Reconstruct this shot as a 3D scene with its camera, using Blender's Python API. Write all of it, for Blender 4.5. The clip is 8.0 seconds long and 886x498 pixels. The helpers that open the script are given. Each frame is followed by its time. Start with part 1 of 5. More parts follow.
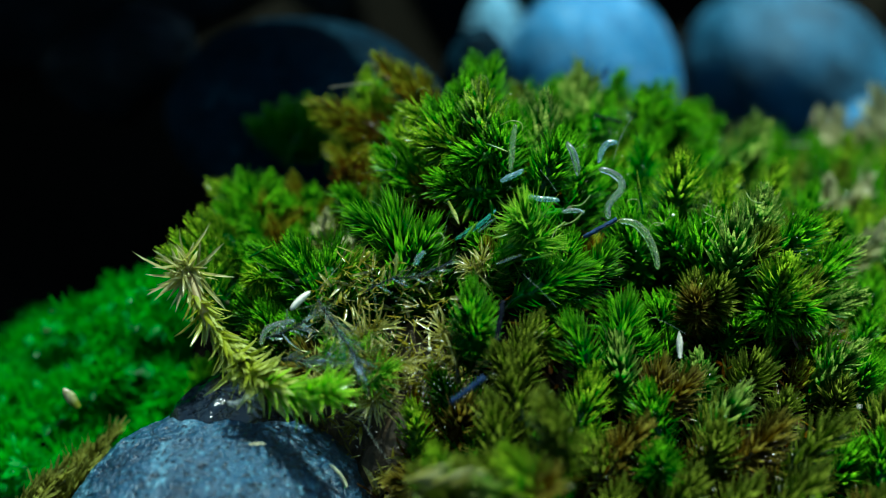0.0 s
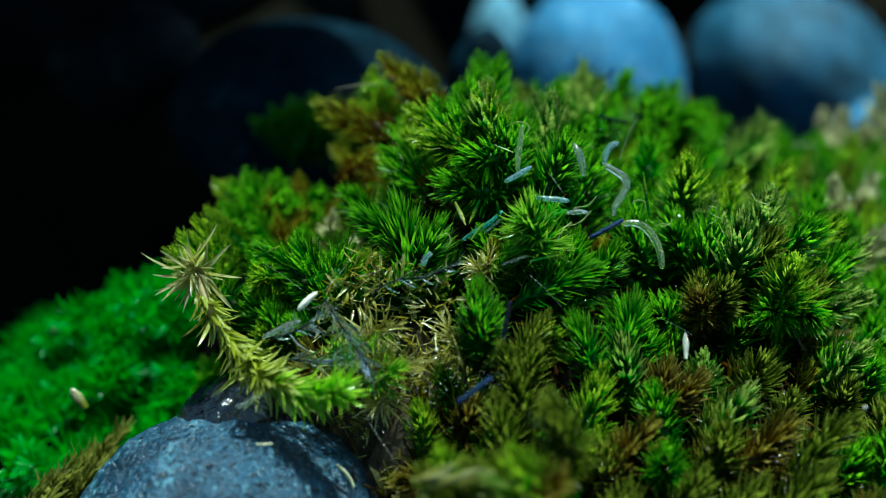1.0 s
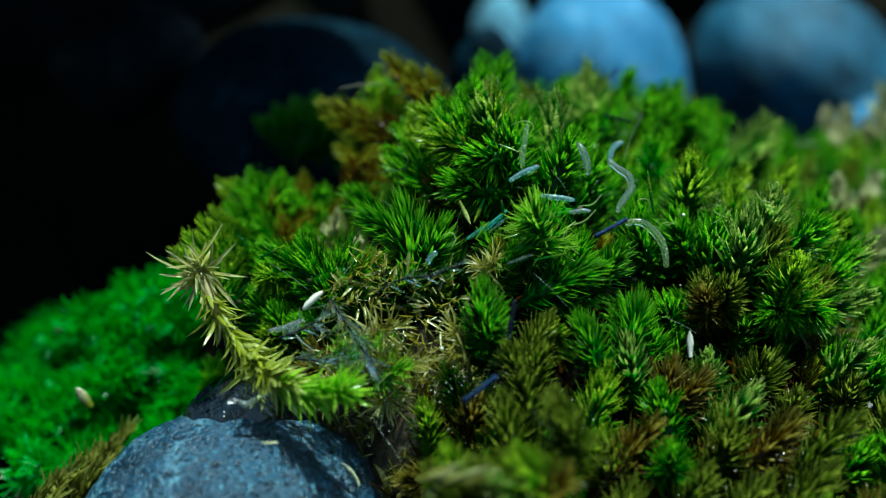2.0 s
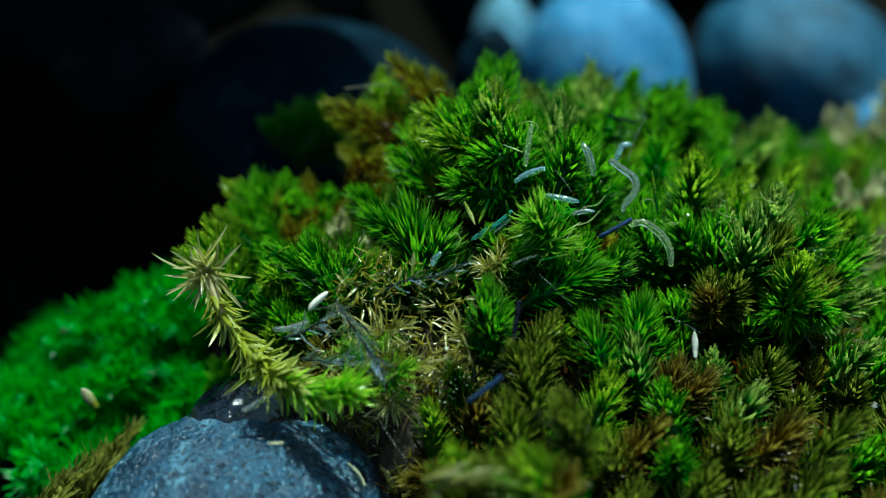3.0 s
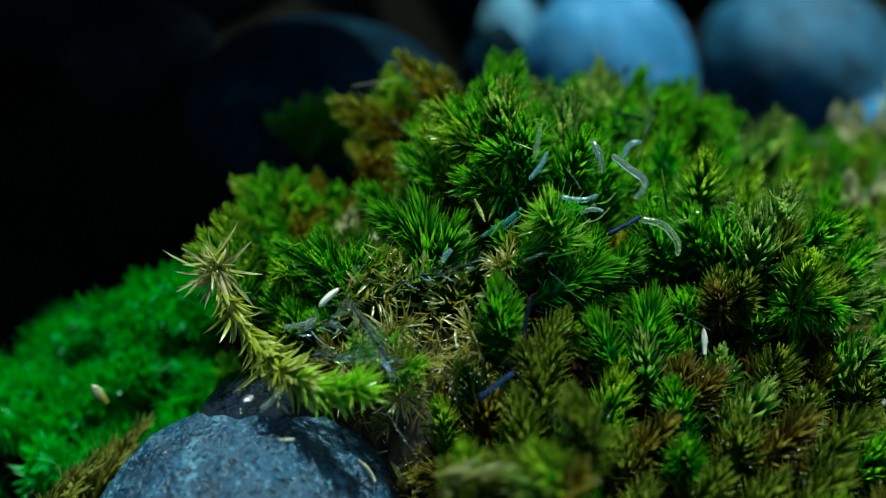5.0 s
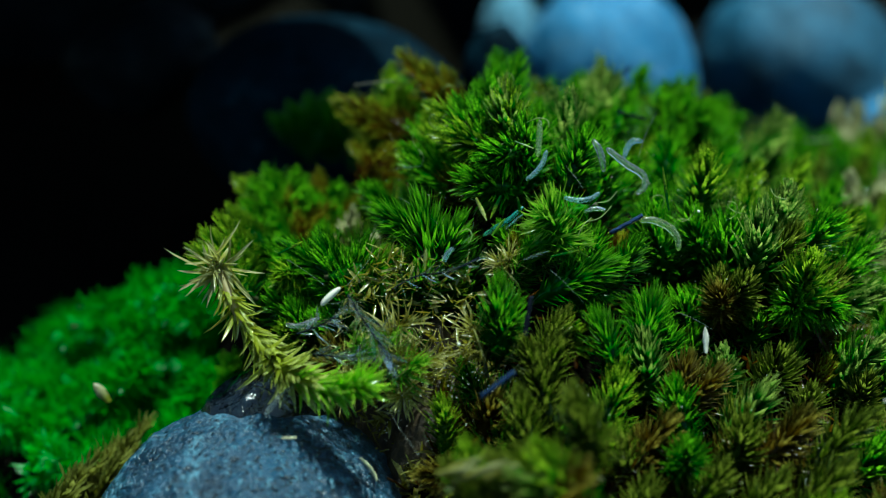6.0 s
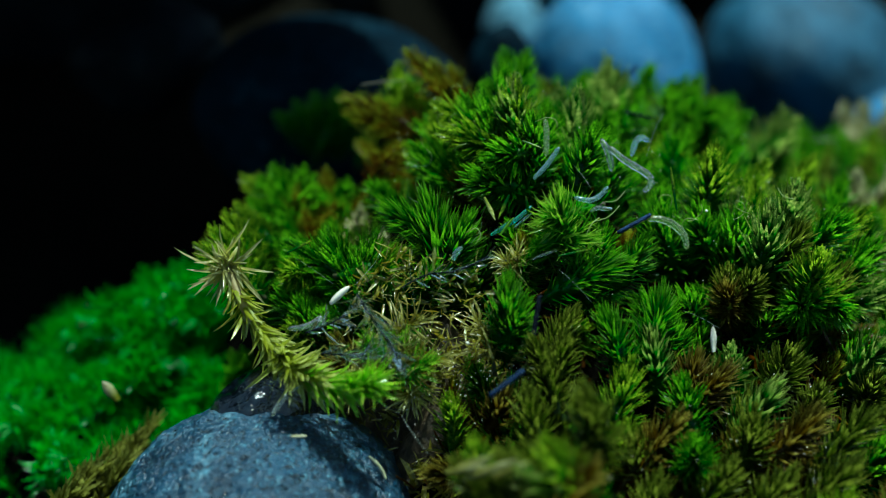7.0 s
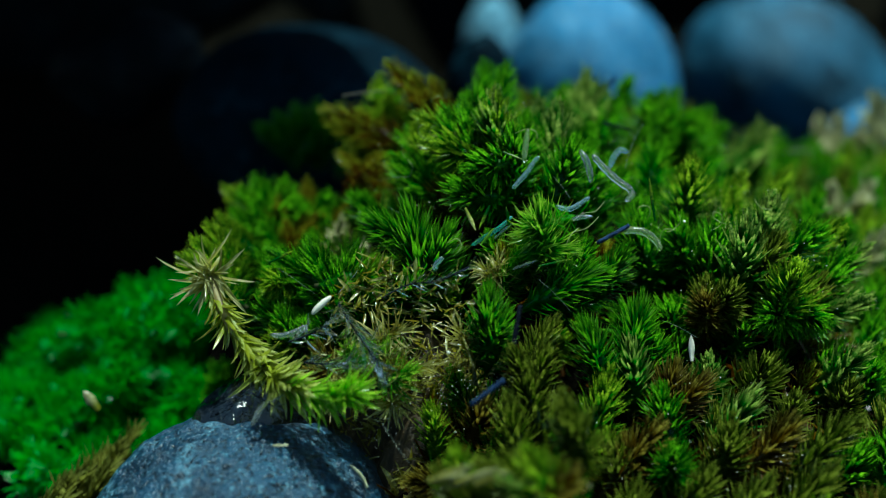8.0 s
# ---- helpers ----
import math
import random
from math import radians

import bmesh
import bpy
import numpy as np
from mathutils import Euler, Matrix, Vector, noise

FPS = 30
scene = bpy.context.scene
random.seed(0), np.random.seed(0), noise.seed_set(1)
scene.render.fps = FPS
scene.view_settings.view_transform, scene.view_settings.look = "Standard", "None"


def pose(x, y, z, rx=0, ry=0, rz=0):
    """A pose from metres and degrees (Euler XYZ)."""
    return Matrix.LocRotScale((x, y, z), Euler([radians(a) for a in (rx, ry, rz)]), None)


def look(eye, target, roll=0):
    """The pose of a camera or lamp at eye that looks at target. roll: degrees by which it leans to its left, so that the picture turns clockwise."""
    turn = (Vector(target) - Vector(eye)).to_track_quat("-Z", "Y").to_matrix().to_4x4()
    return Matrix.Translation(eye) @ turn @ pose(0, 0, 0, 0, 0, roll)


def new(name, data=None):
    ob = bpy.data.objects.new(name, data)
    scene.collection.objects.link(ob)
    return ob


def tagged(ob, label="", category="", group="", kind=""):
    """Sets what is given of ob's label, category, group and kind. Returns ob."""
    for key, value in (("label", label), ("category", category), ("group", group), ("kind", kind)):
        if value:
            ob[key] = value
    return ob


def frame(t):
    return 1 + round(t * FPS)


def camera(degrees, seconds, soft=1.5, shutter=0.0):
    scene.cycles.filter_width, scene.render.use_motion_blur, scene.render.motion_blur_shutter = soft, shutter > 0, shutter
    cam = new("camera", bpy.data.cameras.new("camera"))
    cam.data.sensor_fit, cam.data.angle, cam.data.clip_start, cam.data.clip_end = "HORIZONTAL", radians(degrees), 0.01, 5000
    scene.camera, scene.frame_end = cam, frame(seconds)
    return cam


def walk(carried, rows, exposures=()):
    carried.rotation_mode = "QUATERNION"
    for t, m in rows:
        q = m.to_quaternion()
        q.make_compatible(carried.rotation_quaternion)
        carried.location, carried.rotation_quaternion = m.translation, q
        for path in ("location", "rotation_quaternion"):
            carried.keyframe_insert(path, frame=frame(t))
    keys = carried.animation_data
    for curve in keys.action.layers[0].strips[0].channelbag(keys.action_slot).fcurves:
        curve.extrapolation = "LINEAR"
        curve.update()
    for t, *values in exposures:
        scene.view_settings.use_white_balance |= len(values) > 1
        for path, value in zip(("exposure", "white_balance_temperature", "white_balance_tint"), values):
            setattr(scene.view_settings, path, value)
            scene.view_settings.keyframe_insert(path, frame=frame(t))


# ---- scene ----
cam = camera(39.93, 8.0, soft=1.1)
cam.data.dof.use_dof = True
cam.data.dof.focus_distance = 0.1505
cam.data.dof.aperture_fstop = 12.5
PATH = [
    (0, (0.00072, -0.13641, 0.06374), (0.00014, -0.00048, 0.00032), -0.18),
    (0.5, (0.00050, -0.13653, 0.06390), (-0.00013, -0.00063, 0.00040), -0.20),
    (1, (0.00023, -0.13676, 0.06404), (-0.00066, -0.00084, 0.00059), -0.20),
    (1.5, (-0.00004, -0.13686, 0.06411), (-0.00094, -0.00099, 0.00056), -0.25),
    (3, (-0.00030, -0.13720, 0.06432), (-0.00183, -0.00134, 0.00077), -0.47),
    (3.5, (-0.00074, -0.13720, 0.06447), (-0.00214, -0.00140, 0.00076), -0.42),
    (4, (-0.00081, -0.13736, 0.06445), (-0.00256, -0.00159, 0.00071), -0.47),
    (4.5, (-0.00106, -0.13748, 0.06453), (-0.00292, -0.00176, 0.00068), -0.48),
    (6, (-0.00136, -0.13784, 0.06456), (-0.00325, -0.00217, 0.00060), -0.49),
    (6.5, (-0.00181, -0.13808, 0.06474), (-0.00369, -0.00244, 0.00074), -0.42),
    (7, (-0.00213, -0.13826, 0.06481), (-0.00428, -0.00266, 0.00072), -0.48),
    (7.5, (-0.00239, -0.13883, 0.06526), (-0.00282, -0.00294, 0.00174), -0.21),
    (8, (-0.00247, -0.13928, 0.06545), (-0.00193, -0.00320, 0.00235), 0.04),
]
walk(cam, [(t, look(eye, target, roll)) for t, eye, target, roll in PATH],
     exposures=[(0, 1.5, 5850, -19), (3.5, 1.34, 5850, -19), (6, 1.20, 5850, -19), (7, 1.15, 5850, -19), (8, 1.05, 5850, -19)])

# ---- world, sun ----
SUN_TO = Vector((0.16, 0.14, 0.97)).normalized()
world = bpy.data.worlds.new("sky")
scene.world = world
world.use_nodes = True
wn = world.node_tree
sky = wn.nodes.new("ShaderNodeTexSky")
sky.sky_type = "NISHITA"
sky.sun_disc = False
sky.sun_elevation = math.asin(SUN_TO.z)
sky.sun_rotation = math.atan2(SUN_TO.x, SUN_TO.y)
wn.links.new(sky.outputs[0], wn.nodes["Background"].inputs[0])
wn.nodes["Background"].inputs[1].default_value = 0.050
sun = new("sun", bpy.data.lights.new("sun", "SUN"))
sun.data.energy = 3.0
sun.data.angle = radians(3)
sun.data.color = (1.0, 0.98, 0.94)
sun.matrix_world = look(SUN_TO * 2, (0, 0, 0))

# ---- materials ----


def material(name):
    m = bpy.data.materials.new(name)
    m.use_nodes = True
    return m, m.node_tree, m.node_tree.nodes["Principled BSDF"]


def node(tree, kind, **values):
    n = tree.nodes.new(kind)
    for key, value in values.items():
        n.inputs[key.replace("_", " ")].default_value = value
    return n


def mix_colour(tree, factor, a, b):
    n = tree.nodes.new("ShaderNodeMix")
    n.data_type = "RGBA"
    for index, value in ((0, factor), (6, a), (7, b)):
        if hasattr(value, "is_output"):
            tree.links.new(value, n.inputs[index])
        else:
            n.inputs[index].default_value = (*value, 1) if index else value
    return n.outputs[2]


def maths(tree, operation, a, b=0.0, clamp=False):
    n = tree.nodes.new("ShaderNodeMath")
    n.operation, n.use_clamp = operation, clamp
    for index, value in ((0, a), (1, b)):
        if hasattr(value, "is_output"):
            tree.links.new(value, n.inputs[index])
        else:
            n.inputs[index].default_value = value
    return n.outputs[0]


def ramp(tree, source, low, high):
    n = tree.nodes.new("ShaderNodeMapRange")
    n.clamp = True
    tree.links.new(source, n.inputs[0])
    n.inputs[1].default_value, n.inputs[2].default_value = low, high
    return n.outputs[0]


def grain(tree, scale, detail=4.0, rough=0.6, kind="Object"):
    co = tree.nodes.new("ShaderNodeTexCoord")
    n = node(tree, "ShaderNodeTexNoise", Scale=scale, Detail=detail, Roughness=rough)
    tree.links.new(co.outputs[kind], n.inputs["Vector"])
    return n.outputs[0]


def relief(tree, height, strength, distance):
    n = node(tree, "ShaderNodeBump", Strength=strength, Distance=distance)
    tree.links.new(height, n.inputs["Height"])
    return n.outputs[0]


def leaf_material(name, young, tip, old, tip_at=0.55, gloss=0.32, through_light=0.62, shine=0.26, coat=0.40):
    """Moss leaf: UV u is the leaf's age (0 old, 1 young), v runs from its base to its tip. Colours also paint inner
    shade and tip highlights.
    """
    m, tree, bsdf = material(name)
    uv = tree.nodes.new("ShaderNodeUVMap")
    part_uv = tree.nodes.new("ShaderNodeSeparateXYZ")
    tree.links.new(uv.outputs[0], part_uv.inputs[0])
    info = tree.nodes.new("ShaderNodeObjectInfo")
    geo = tree.nodes.new("ShaderNodeNewGeometry")
    chance = maths(tree, "FRACT", maths(tree, "ADD", info.outputs["Random"], geo.outputs["Random Per Island"]))
    body = mix_colour(tree, info.outputs["Random"], tuple(c * 0.62 for c in young), tuple(c * 1.3 for c in young))
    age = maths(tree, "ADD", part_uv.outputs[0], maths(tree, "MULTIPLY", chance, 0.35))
    # old leaves' own tone, darkened further for shade deep in the tuft
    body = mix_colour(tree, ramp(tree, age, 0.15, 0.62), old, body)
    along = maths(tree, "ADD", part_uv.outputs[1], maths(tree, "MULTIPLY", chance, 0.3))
    # pale leaf end, brightened to paint highlights and light through the tip
    lit_tip = maths(tree, "MULTIPLY", ramp(tree, along, tip_at, tip_at + 0.42), ramp(tree, age, 0.3, 0.9))
    body = mix_colour(tree, lit_tip, body, tip)
    fine = grain(tree, 3500, 3, 0.6, "Object")
    body = mix_colour(tree, ramp(tree, fine, 0.35, 0.75), tuple(c * 0.7 for c in young), body)
    tree.links.new(body, bsdf.inputs["Base Color"])
    rough = maths(tree, "ADD", maths(tree, "MULTIPLY", chance, 0.25), gloss - 0.1)
    tree.links.new(rough, bsdf.inputs["Roughness"])
    bsdf.inputs["Specular IOR Level"].default_value = shine
    bsdf.inputs["Coat Weight"].default_value = coat
    bsdf.inputs["Coat Roughness"].default_value = 0.16
    tree.links.new(relief(tree, fine, 0.65, 0.0001), bsdf.inputs["Normal"])
    thin = tree.nodes.new("ShaderNodeBsdfTranslucent")
    tree.links.new(body, thin.inputs[0])
    both = tree.nodes.new("ShaderNodeMixShader")
    both.inputs[0].default_value = through_light
    tree.links.new(bsdf.outputs[0], both.inputs[1])
    tree.links.new(thin.outputs[0], both.inputs[2])
    tree.links.new(both.outputs[0], tree.nodes["Material Output"].inputs[0])
    return m


def plain_material(name, dark, light, scale, rough=0.6, bump=0.3, depth=0.0002, spec=0.5, metal=0.0):
    m, tree, bsdf = material(name)
    g = grain(tree, scale, 6, 0.65)
    tree.links.new(mix_colour(tree, ramp(tree, g, 0.32, 0.68), dark, light), bsdf.inputs["Base Color"])
    bsdf.inputs["Roughness"].default_value = rough
    bsdf.inputs["Specular IOR Level"].default_value = spec
    bsdf.inputs["Metallic"].default_value = metal
    tree.links.new(relief(tree, g, bump, depth), bsdf.inputs["Normal"])
    return m


def stone_material(name, dark, light, fleck, wet=0.45, flecks=0.68, patch=90, shine=0.5, fleck_scale=900, rough_depth=0.0006):
    """Water-worn stone: cloudy body, fine crystal grain, pale flecks and dark pits."""
    m, tree, bsdf = material(name)
    cloud = grain(tree, patch, 5, 0.6)
    bsdf.inputs["Specular IOR Level"].default_value = shine
    fine = grain(tree, fleck_scale, 3, 0.6)
    colour = mix_colour(tree, ramp(tree, cloud, 0.3, 0.7), dark, light)
    colour = mix_colour(tree, maths(tree, "MULTIPLY", ramp(tree, fine, 0.47, 0.38), 0.85), colour, tuple(c * 0.25 for c in dark))
    spots = grain(tree, fleck_scale * 0.6, 4, 0.7)
    colour = mix_colour(tree, ramp(tree, spots, flecks, flecks + 0.08), colour, fleck)
    patches = maths(tree, "MULTIPLY", ramp(tree, grain(tree, 240, 4, 0.6), 0.56, 0.66), ramp(tree, fine, 0.42, 0.58))
    colour = mix_colour(tree, maths(tree, "MULTIPLY", patches, 0.7), colour, fleck)
    small = grain(tree, fleck_scale * 1.9, 2, 0.5)
    colour = mix_colour(tree, maths(tree, "MULTIPLY", ramp(tree, small, 0.62, 0.70), 0.7), colour, fleck)
    tree.links.new(colour, bsdf.inputs["Base Color"])
    tree.links.new(maths(tree, "ADD", maths(tree, "MULTIPLY", fine, 0.5), wet - 0.2), bsdf.inputs["Roughness"])
    pits = maths(tree, "ADD", fine, maths(tree, "MULTIPLY", grain(tree, fleck_scale * 0.3, 5, 0.7), 1.4))
    tree.links.new(relief(tree, pits, 0.9, rough_depth), bsdf.inputs["Normal"])
    return m


def jelly_material(name, tint, milky, rough=0.2):
    """Wet, see-through larva skin: clear as glass, faintly milky, with a sharp wet gloss."""
    m, tree, bsdf = material(name)
    g = grain(tree, 2600, 3, 0.6)
    bsdf.inputs["Base Color"].default_value = (*(0.55 + 0.45 * c for c in tint), 1)
    bsdf.inputs["Transmission Weight"].default_value = 1.0
    bsdf.inputs["IOR"].default_value = 1.40
    bsdf.inputs["Roughness"].default_value = rough
    bsdf.inputs["Specular IOR Level"].default_value = 0.5
    bsdf.inputs["Coat Weight"].default_value = 1.0
    bsdf.inputs["Coat Roughness"].default_value = 0.17
    tree.links.new(relief(tree, g, 0.06, 0.0001), bsdf.inputs["Normal"])
    flesh = tree.nodes.new("ShaderNodeBsdfTranslucent")
    flesh.inputs[0].default_value = (*tint, 1)
    matt = tree.nodes.new("ShaderNodeBsdfDiffuse")
    matt.inputs[0].default_value = (*tint, 1)
    inside = tree.nodes.new("ShaderNodeMixShader")
    inside.inputs[0].default_value = 0.45
    tree.links.new(flesh.outputs[0], inside.inputs[1])
    tree.links.new(matt.outputs[0], inside.inputs[2])
    body = tree.nodes.new("ShaderNodeMixShader")
    tree.links.new(maths(tree, "MULTIPLY", ramp(tree, g, 0.3, 0.7), milky * 1.8), body.inputs[0])
    tree.links.new(bsdf.outputs[0], body.inputs[1])
    tree.links.new(inside.outputs[0], body.inputs[2])
    tree.links.new(body.outputs[0], tree.nodes["Material Output"].inputs[0])
    return m


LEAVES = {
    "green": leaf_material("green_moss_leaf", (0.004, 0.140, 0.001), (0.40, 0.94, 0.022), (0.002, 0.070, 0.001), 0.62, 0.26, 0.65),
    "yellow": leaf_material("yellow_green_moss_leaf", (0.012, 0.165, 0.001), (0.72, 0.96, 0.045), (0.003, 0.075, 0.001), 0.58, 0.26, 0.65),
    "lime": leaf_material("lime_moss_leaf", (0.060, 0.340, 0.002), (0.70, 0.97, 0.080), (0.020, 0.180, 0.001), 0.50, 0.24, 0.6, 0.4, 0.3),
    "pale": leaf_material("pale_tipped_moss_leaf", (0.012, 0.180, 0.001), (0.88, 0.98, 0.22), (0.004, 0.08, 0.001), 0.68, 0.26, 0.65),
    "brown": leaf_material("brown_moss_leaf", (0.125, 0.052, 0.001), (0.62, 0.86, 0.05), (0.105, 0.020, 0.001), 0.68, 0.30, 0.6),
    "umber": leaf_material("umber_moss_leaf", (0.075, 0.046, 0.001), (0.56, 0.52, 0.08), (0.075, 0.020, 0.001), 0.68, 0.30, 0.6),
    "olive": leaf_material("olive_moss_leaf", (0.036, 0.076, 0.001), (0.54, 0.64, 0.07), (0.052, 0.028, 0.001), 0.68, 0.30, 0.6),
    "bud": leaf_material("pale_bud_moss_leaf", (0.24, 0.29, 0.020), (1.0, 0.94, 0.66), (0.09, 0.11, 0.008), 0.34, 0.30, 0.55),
    "wilt": leaf_material("wilted_moss_leaf", (0.12, 0.13, 0.008), (0.50, 0.55, 0.12), (0.09, 0.07, 0.006), 0.55),
    "dead": leaf_material("dead_moss_leaf", (0.25, 0.24, 0.015), (0.72, 0.72, 0.22), (0.18, 0.110, 0.010), 0.4, 0.20, 0.5, 0.8, 0.8),
    "feather": leaf_material("bright_feather_moss_leaf", (0.005, 0.40, 0.003), (0.06, 0.76, 0.030), (0.003, 0.22, 0.002), 0.66, 0.26, 0.6, 0.36, 0.15),
    "hero": leaf_material("straw_moss_leaf", (0.40, 0.48, 0.030), (0.92, 0.96, 0.36), (0.30, 0.28, 0.020), 0.46, 0.16, 0.5, 0.8, 0.9),
    "star": leaf_material("bleached_moss_leaf", (0.46, 0.46, 0.09), (0.95, 0.95, 0.54), (0.36, 0.33, 0.06), 0.45, 0.18, 0.6, 0.8, 0.9),
    "hero_green": leaf_material("fresh_moss_leaf", (0.30, 0.72, 0.006), (0.72, 0.92, 0.10), (0.18, 0.48, 0.006), 0.55, 0.18, 0.6, 0.8, 0.8),
}
STEM = plain_material("moss_stem", (0.02, 0.03, 0.006), (0.05, 0.05, 0.012), 900, 0.6)
HUSK_LEAF = jelly_material("clear_dead_leaf", (0.66, 0.76, 0.60), 0.03, 0.06)
STEM_PALE = plain_material("straw_stem", (0.16, 0.12, 0.04), (0.26, 0.22, 0.08), 900, 0.5)
# soil darkened to near black: shade of gaps and hollow in its colour
SOIL = plain_material("shade_dark_soil", (0.002, 0.0025, 0.002), (0.008, 0.007, 0.005), 260, 0.95, 0.7, 0.001, 0.0)
STONE_BLUE = stone_material("blue_grey_stone", (0.002, 0.016, 0.038), (0.009, 0.056, 0.116), (0.10, 0.23, 0.31), 0.30, 0.61, 200, 0.6, 1300, 0.0009)
STONE_PALE = stone_material("pale_grey_stone", (0.010, 0.090, 0.21), (0.050, 0.235, 0.48), (0.34, 0.55, 0.72), 0.55, 0.66, 60, 0.2)
STONE_MID = stone_material("slate_grey_stone", (0.002, 0.017, 0.034), (0.020, 0.110, 0.210), (0.12, 0.32, 0.48), 0.50, 0.68, 40, 0.2)
STONE_LIGHT = stone_material("light_blue_grey_stone", (0.09, 0.24, 0.36), (0.18, 0.40, 0.56), (0.35, 0.5, 0.6), 0.55, 0.74, 60, 0.1)
# shade behind the moss is put into this teal stone's colour
STONE_TEAL = stone_material("shade_dark_teal_stone", (0.0006, 0.004, 0.008), (0.003, 0.016, 0.031), (0.012, 0.04, 0.06), 0.6, 0.74, 70, 0.02)
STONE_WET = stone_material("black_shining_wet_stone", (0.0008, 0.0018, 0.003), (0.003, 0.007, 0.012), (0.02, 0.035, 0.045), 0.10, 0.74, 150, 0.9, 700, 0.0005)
# near-black colour carries the shade of the hollow and background
STONE_SHADE = stone_material("shade_black_stone", (0.0010, 0.0024, 0.004), (0.0035, 0.0085, 0.014), (0.03, 0.045, 0.05), 0.5, 0.72, 90, 0.06)
JELLY = jelly_material("clear_larva_skin", (0.90, 1.0, 0.90), 0.08, 0.05)
JELLY_BLUE = jelly_material("milky_larva_skin", (0.60, 0.94, 1.0), 0.17, 0.05)
JELLY_GOLD = jelly_material("yellowish_larva_skin", (0.80, 1.0, 0.36), 0.10, 0.05)
GUT = plain_material("larva_gut", (0.20, 0.20, 0.08), (0.70, 0.72, 0.46), 4000, 0.3)
SEED = plain_material("cream_seed_husk", (0.62, 0.60, 0.46), (0.82, 0.80, 0.68), 1500, 0.45)
TWIG = plain_material("blue_black_twig", (0.003, 0.007, 0.018), (0.03, 0.07, 0.17), 3400, 0.6, 0.8, 0.0004, 0.12)
TWIG_DARK = plain_material("black_twig", (0.003, 0.004, 0.006), (0.012, 0.016, 0.026), 2200, 0.8, 0.8, 0.0004, 0.04)
STRAW_DIM = plain_material("weathered_straw", (0.05, 0.05, 0.03), (0.12, 0.12, 0.08), 1800, 0.6)
STRAW = plain_material("pale_straw", (0.26, 0.26, 0.12), (0.55, 0.55, 0.36), 1800, 0.45)
SILK = plain_material("silk", (0.07, 0.09, 0.08), (0.16, 0.20, 0.17), 3000, 0.3, 0.1)
FIBRE = plain_material("green_fibre", (0.16, 0.24, 0.05), (0.30, 0.38, 0.12), 2500, 0.4)
TEAL = jelly_material("teal_larva_skin", (0.16, 0.80, 0.62), 0.22, 0.12)
HUSK = jelly_material("glassy_blue_grey_husk", (0.44, 0.66, 0.78), 0.035, 0.06)
CRUMB = plain_material("brown_humus", (0.012, 0.008, 0.003), (0.070, 0.046, 0.016), 900, 0.5, 0.9, 0.0008)

# ---- helpers for meshes ----


def mesh_of(name, verts, faces, materials, uvs=None, slots=None, smooth=True):
    me = bpy.data.meshes.new(name)
    me.from_pydata([tuple(v) for v in verts], [], faces)
    for m in materials:
        me.materials.append(m)
    if uvs is not None:
        layer = me.uv_layers.new(name="leaf")
        loops = np.empty(len(me.loops), dtype=np.int32)
        me.loops.foreach_get("vertex_index", loops)
        layer.data.foreach_set("uv", np.asarray(uvs, dtype=np.float32)[loops].ravel())
    if slots is not None:
        me.polygons.foreach_set("material_index", np.asarray(slots, dtype=np.int32))
    me.polygons.foreach_set("use_smooth", [smooth] * len(me.polygons))
    me.update()
    return me


def part(name, data, parent, m=None, label=""):
    ob = new(name, data)
    ob.parent = parent
    if m is not None:
        ob.matrix_basis = m
    return tagged(ob, label)


def tube(points, radii, sides=6, start=0):
    """Verts and faces of a tapered, closed tube along points."""
    pts = [Vector(p) for p in points]
    verts, faces = [], []
    side = Vector((0.31, 0.17, 0.93))
    for i, p in enumerate(pts):
        way = (pts[min(i + 1, len(pts) - 1)] - pts[max(i - 1, 0)]).normalized()
        side = (side - way * side.dot(way)).normalized()
        other = way.cross(side)
        for k in range(sides):
            a = 2 * math.pi * k / sides
            verts.append(p + (side * math.cos(a) + other * math.sin(a)) * radii[i])
    for i in range(len(pts) - 1):
        for k in range(sides):
            a, b = start + i * sides + k, start + i * sides + (k + 1) % sides
            faces.append((a, b, b + sides, a + sides))
    last = start + (len(pts) - 1) * sides
    faces.append(tuple(start + k for k in reversed(range(sides))))
    faces.append(tuple(last + k for k in range(sides)))
    return verts, faces


def smooth_line(points, steps):
    """Catmull-Rom through points."""
    p = [Vector(points[0])] + [Vector(q) for q in points] + [Vector(points[-1])]
    out = []
    for i in range(1, len(p) - 2):
        a, b, c, d = p[i - 1:i + 3]
        for s in range(steps):
            t = s / steps
            out.append(0.5 * (2 * b + (c - a) * t + (2 * a - 5 * b + 4 * c - d) * t * t + (3 * b - a - 3 * c + d) * t ** 3))
    out.append(p[-2])
    return out


# ---- moss shoots ----
STATIONS = ((0.0, 0.70), (0.36, 1.0), (0.76, 0.62), (1.0, 0.05))


FEW = ((0.0, 0.60), (0.66, 1.0), (1.0, 0.14))


def blade(wide, curl, keel, age, stations=STATIONS):
    """A unit leaf along +x, its upper face to +z: keeled, curling, tapering to a point."""
    verts, uvs, faces = [], [], []
    for t, w in stations:
        x, z = t - 0.12 * curl * curl * t * t, curl * t * t
        for s in (-1, 0, 1):
            verts.append((x, s * w * wide / 2, z + (keel * w * wide / 2 if s else 0)))
            uvs.append((age, t))
    for i in range(len(stations) - 1):
        for k in (0, 1):
            a = i * 3 + k
            faces.append((a, a + 1, a + 4, a + 3))
    return np.array(verts), uvs, faces


